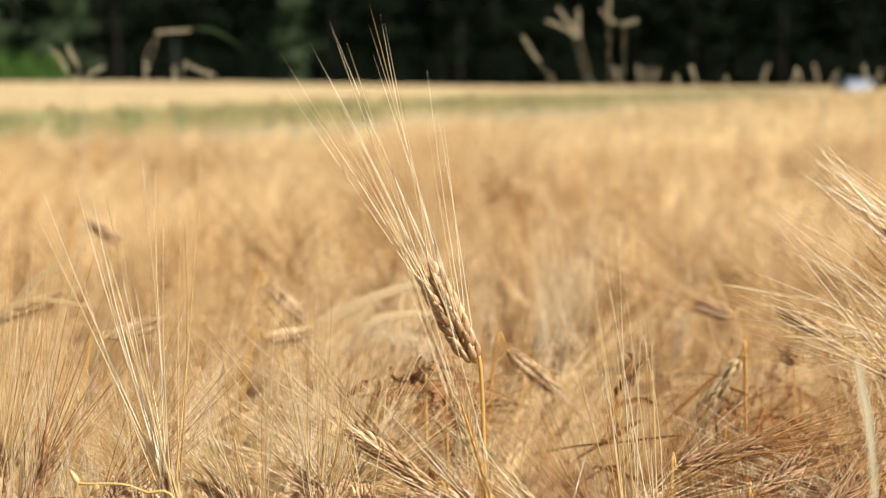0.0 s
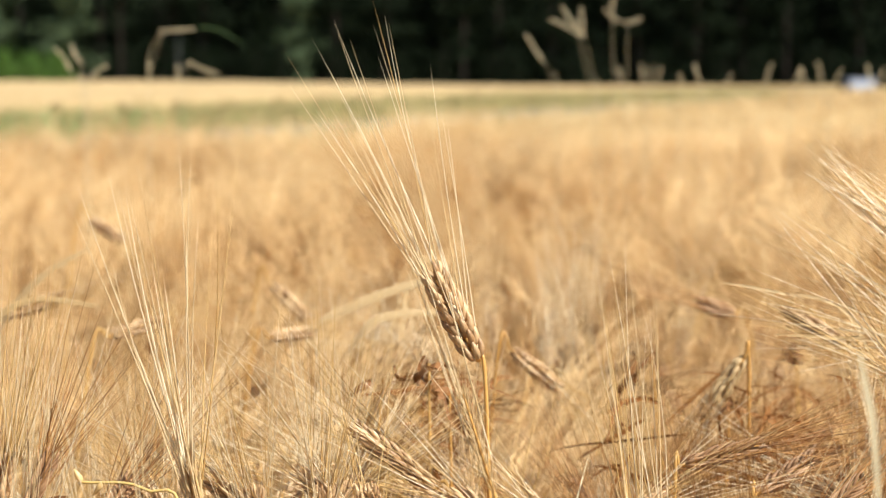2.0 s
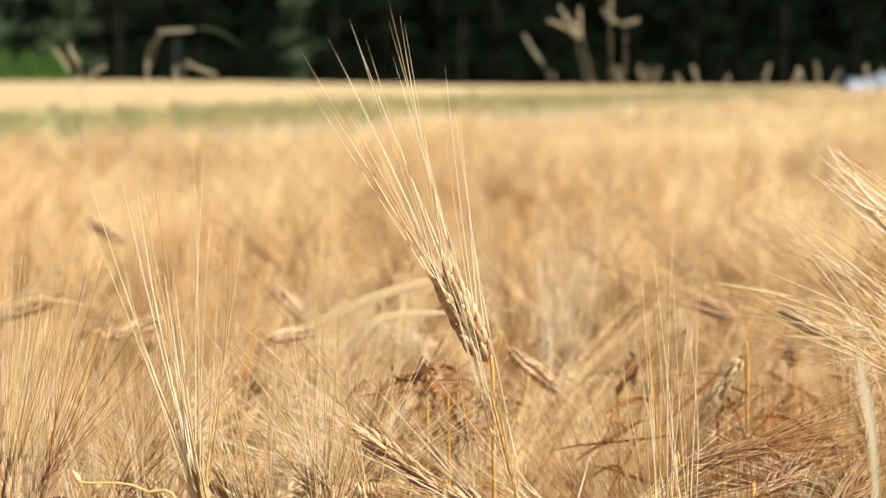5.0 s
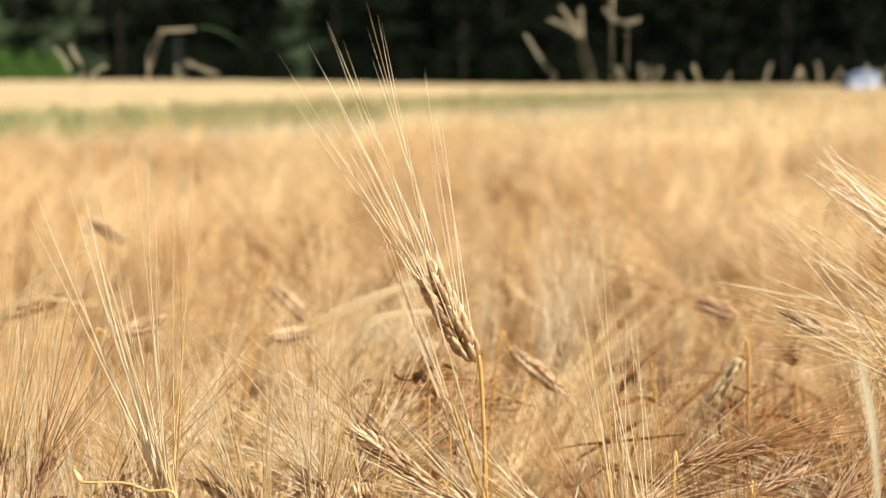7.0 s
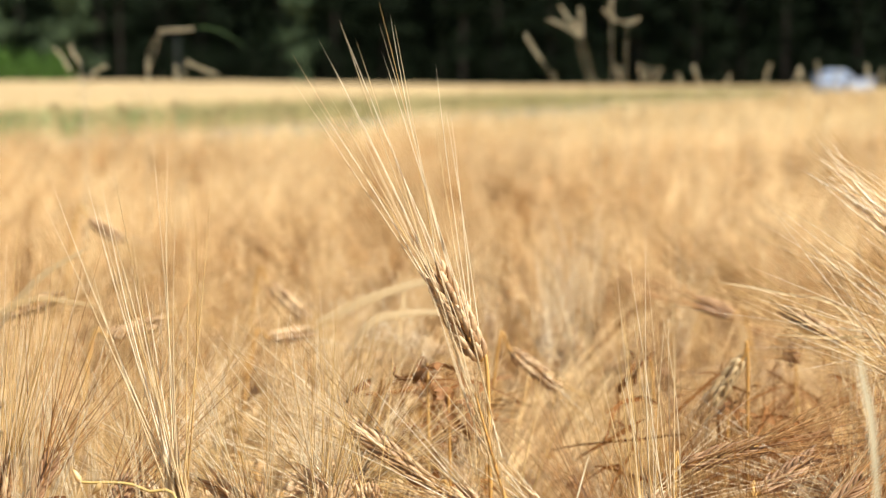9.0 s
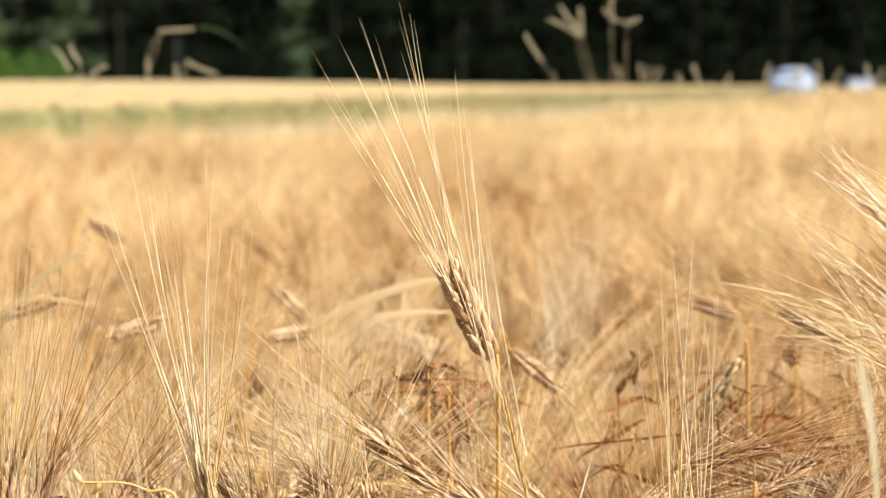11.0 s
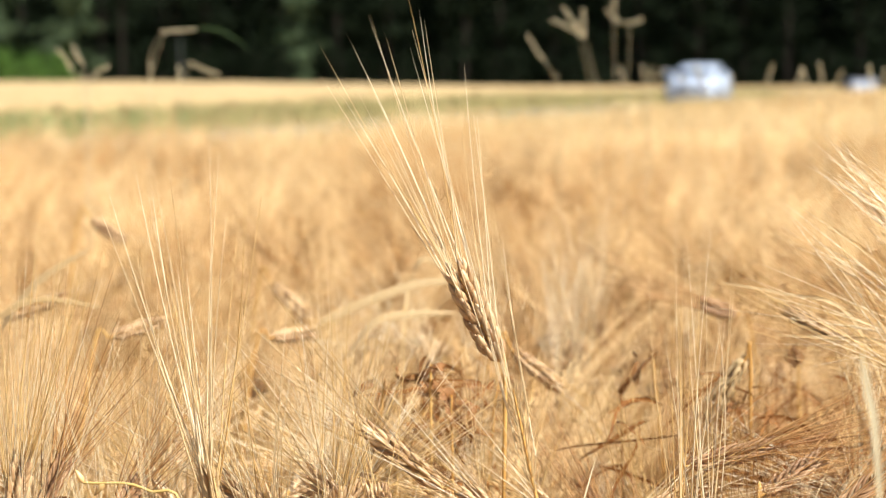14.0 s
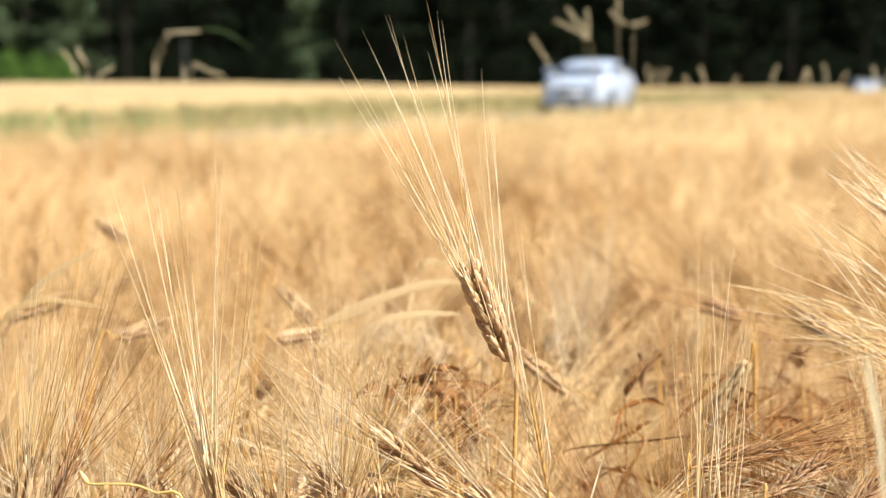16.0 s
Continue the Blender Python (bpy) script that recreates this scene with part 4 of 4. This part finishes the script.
def withered(at, seed, label, count=3, size=0.05):
    """A stalk with crumpled brown leaves at its upper end."""
    rng = np.random.default_rng(seed)
    at = np.array(at)
    foot = np.array((at[0] + rng.normal(0, 0.02), at[1], 0.0))
    plant = tagged(new("withered_plant"), label, "withered plant")
    plant.location = foot
    part("stem", tube(spline([(0, 0, 0), (at - foot) * (0.3, 0.3, 0.6), at - foot], 10), np.linspace(0.0016, 0.001, 10), 5), STEM, plant)
    for i in range(count):
        p = at - foot + rng.normal(0, 0.006, 3)
        d = unit(rng.normal(0, 1, 3) * (1, 0.5, 0.7))
        f = np.linspace(0, 1, 9)
        pts = [p + d * size * s + np.array((math.sin(s * 7 + i), math.cos(s * 6), math.sin(s * 5 + 1))) * size * 0.16 - np.array((0, 0, size * 0.5)) * s * s for s in f]
        part("leaf", ribbon(pts, 0.0036 * np.sin(np.clip(f * 0.85 + 0.12, 0, 1) * math.pi), unit(rng.normal(0, 1, 3)), 0.5), BROWN, plant)
    return plant


def dry_leaf(ctrl, wide, mat, label):
    """A single long dry leaf on its straw."""
    ctrl = np.array(ctrl)
    foot = np.array((ctrl[0][0], ctrl[0][1], 0.0))
    plant = tagged(new("dry_plant"), label, "dry plant", "dry plants with long leaves")
    plant.location = foot
    low = ctrl[0] - foot
    part("stem", tube(spline([(0, 0, 0), low * (0.5, 0.5, 0.5) + (0.004, 0, 0), low], 8), np.linspace(0.0015, 0.0010, 8), 5), LEAF, plant)
    path = spline(ctrl - foot, 16)
    widths = wide * np.sin(np.linspace(0.35, 3.05, 16)) ** 0.7
    part("leaf", ribbon(path, widths, np.array((0.35, 0.25, 0.9)) if abs(ctrl[-1][0] - ctrl[0][0]) > 0.02 else np.array((1.0, 0.3, 0.1)), 0.3), mat, plant)
    return plant


def build_dry_leaves():
    dry_leaf([(-0.1311, 1.900, 0.7083), (-0.1203, 1.900, 0.7325), (-0.0774, 1.900, 0.7539), (-0.0263, 1.900, 0.7711), (0.0113, 1.900, 0.7727)], 0.005, PALE_LEAF, "pale dry barley leaf lying across the crop")
    dry_leaf([(-0.0962, 1.850, 0.7047), (-0.0701, 1.850, 0.7387), (-0.0335, 1.850, 0.7476), (0.0084, 1.850, 0.7486)], 0.004, PALE_LEAF, "pale dry barley leaf lying across the crop")
    dry_leaf([(-0.4077, 1.750, 0.7092), (-0.3904, 1.750, 0.7537), (-0.3582, 1.750, 0.7908), (-0.3137, 1.750, 0.8180)], 0.0042, PALE_LEAF, "pale dry leaf arching over the crop")
    dry_leaf([(-0.4057, 1.700, 0.7262), (-0.3816, 1.700, 0.7647), (-0.3480, 1.700, 0.7781), (-0.2975, 1.700, 0.7714)], 0.0032, PALE_LEAF, "pale dry leaf arching over the crop")
    dry_leaf([(-0.0475, 2.000, 0.6832), (-0.0407, 2.000, 0.7511), (-0.0277, 2.000, 0.7839), (-0.0051, 2.000, 0.7793)], 0.003, PALE_LEAF, "pale dry leaf bent over among the ears")
    dry_leaf([(0.1584, 0.720, 0.8098), (0.1553, 0.720, 0.8423), (0.1523, 0.720, 0.8566), (0.1502, 0.720, 0.8698)], 0.0015, PALE, "bleached leaf blade standing close to the camera")
    dry_leaf([(0.3008, 1.320, 0.7359), (0.2672, 1.320, 0.8106), (0.2224, 1.320, 0.8248), (0.1814, 1.320, 0.8322)], 0.0012, PALE_LEAF, "pale dry straw leaf reaching over the crop")
    dry_leaf([(0.3098, 1.280, 0.7647), (0.2808, 1.280, 0.7966), (0.2483, 1.280, 0.8002), (0.2121, 1.280, 0.8024)], 0.0012, PALE_LEAF, "pale dry straw leaf reaching over the crop")


# Groups of rust-brown plants: middle, height, spread and number
RUSTY = [(-0.006, 1.50, 0.735, 0.014, 14), (0.290, 1.52, 0.722, 0.050, 19), (0.245, 1.60, 0.700, 0.020, 5)]


def build_withered():
    brown = "crumpled brown withered leaves among the barley"
    withered((0.0023, 1.33, 0.755), 1, brown, 4, 0.024)
    withered((-0.012, 1.36, 0.772), 2, brown, 3, 0.021)
    withered((0.165, 1.6, 0.745), 3, "curled dark brown leaf on a thin straw", 2, 0.027)
    withered((0.215, 1.5, 0.712), 4, brown, 2, 0.021)
    withered((-0.24, 1.22, 0.70), 7, brown, 4, 0.024)
    withered((-0.045, 1.40, 0.755), 8, brown, 2, 0.018)
    withered((0.28, 1.30, 0.70), 9, brown, 3, 0.030)
    rust = "broad rust-brown withered leaves among the barley"
    rng = np.random.default_rng(63)
    spots = []
    for x, y, z, wide, n in RUSTY:
        for _ in range(n):
            depth = y + rng.uniform(-0.08, 0.4)
            spots.append((x / y * depth + rng.normal(0, wide), depth, 0.97 - (0.97 - z + rng.uniform(-0.03, 0.035)) / y * depth))
    for x, y, z in spots:
        plant = tagged(new("withered_plant"), rust, "withered plant", "rust-brown withered plants")
        plant.location = (x, y, 0)
        part("stem", tube(spline([(0, 0, 0), (0.01, 0, z * 0.5), (0, 0, z)], 8), np.linspace(0.0010, 0.0005, 8), 5), RUST, plant)
        for k in range(8):
            f = np.linspace(0, 1, 8)
            way = unit(np.array((rng.normal(0, 1.0), rng.normal(0, 0.5), rng.normal(0.1, 0.6))))
            size = rng.uniform(0.04, 0.10)
            start = np.array((rng.normal(0, 0.015), rng.normal(0, 0.03), z - rng.uniform(0.0, 0.08)))
            pts = [start + way * size * (q - 0.3) + np.array((math.sin(q * 5 + k), 0, math.cos(q * 4 + 2 * k))) * 0.005 - np.array((0, 0, 0.03)) * q * q for q in f]
            part("leaf", ribbon(pts, rng.uniform(0.0009, 0.0026) * np.sin(np.clip(f * 0.85 + 0.12, 0, 1) * math.pi), unit(rng.normal(0, 1, 3)), 0.5), RUST, plant)
    # a bent yellow stalk with small pods
    stalk = tagged(new("weed_stalk"), "bent yellow weed stalk with two small pods", "weed")
    foot = np.array((-0.13, 1.10, 0.0))
    stalk.location = foot
    path = spline([(0, 0, 0), (-0.004, -0.02, 0.45), (-0.010, -0.03, 0.712), (-0.034, -0.03, 0.745), (-0.068, -0.03, 0.749)], 26)
    part("stem", tube(path, np.linspace(0.0012, 0.0008, 26), 6), YELLOW, stalk)
    part("pod", kernel_shape(path[-1], np.array((-0.5, 0, 0.85)), 0.009, 0.0042, np.zeros(3)), AWN, stalk)
    part("pod", kernel_shape(path[-3], np.array((-0.6, 0, -0.8)), 0.009, 0.0042, np.zeros(3)), AWN, stalk)
    # a single upright straw blade
    blade = tagged(new("straw_blade"), "single pale pointed straw blade", "straw blade")
    blade.location = (0.045, 1.11, 0.5)
    f = np.linspace(0, 1, 9)
    pts = [np.array((0.036 * s * s, 0, 0.26 * s)) for s in f]
    part("leaf", ribbon(pts, 0.0022 * (1 - f) ** 0.6, np.array((1.0, 0.3, 0))), PALE, blade)
    part("stem", tube([(0, 0, -0.5), (0.001, 0, -0.2), (0, 0, 0.02)], [0.0018, 0.0016, 0.0014], 5), STEM, blade)
    SWAY.append((blade, Vector(blade.location), 0.25, 0.0, None))


build_ground()
build_cabinet()
build_canopy()
build_field()
build_verges()
build_woods()
build_post()
CAR, WHEELS = build_cars()
build_stalks()
build_near_plants()
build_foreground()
build_withered()
build_dry_leaves()


def motions():
    for head, at, gain, late, rows in SWAY:
        if rows:
            walk(head, [(t, pose(*at, 0, a, 0)) for t, a in rows])
            continue
        loose = gain > 0.9
        walk(head, [(t, pose(*at, 0, 5.0 * (1.5 * g / (1 + 0.75 * max(g, 0)) if loose else g) * gain * (1 + late * (gain < 0.7)), 0)) for t, g in GUST])
    for plant, m, gain in BREEZE:
        foot = Matrix.Translation(m.translation)
        turn = m.to_quaternion().to_matrix().to_4x4()
        walk(plant, [(t, foot @ pose(0, 0, 0, 0, 5.0 * g * gain, 0) @ turn) for t, g in GUST])
    # the car comes down the road at a steady pace
    start, speed = 178.2, 7.92
    walk(CAR, [(t, car_place(start - speed * t)) for t in range(17)])
    for wheel in WHEELS:
        at = wheel.location.copy()
        walk(wheel, [(k / 30, pose(*at, 0, math.degrees(speed * k / 30 / 0.315), 0)) for k in range(481)])


motions()
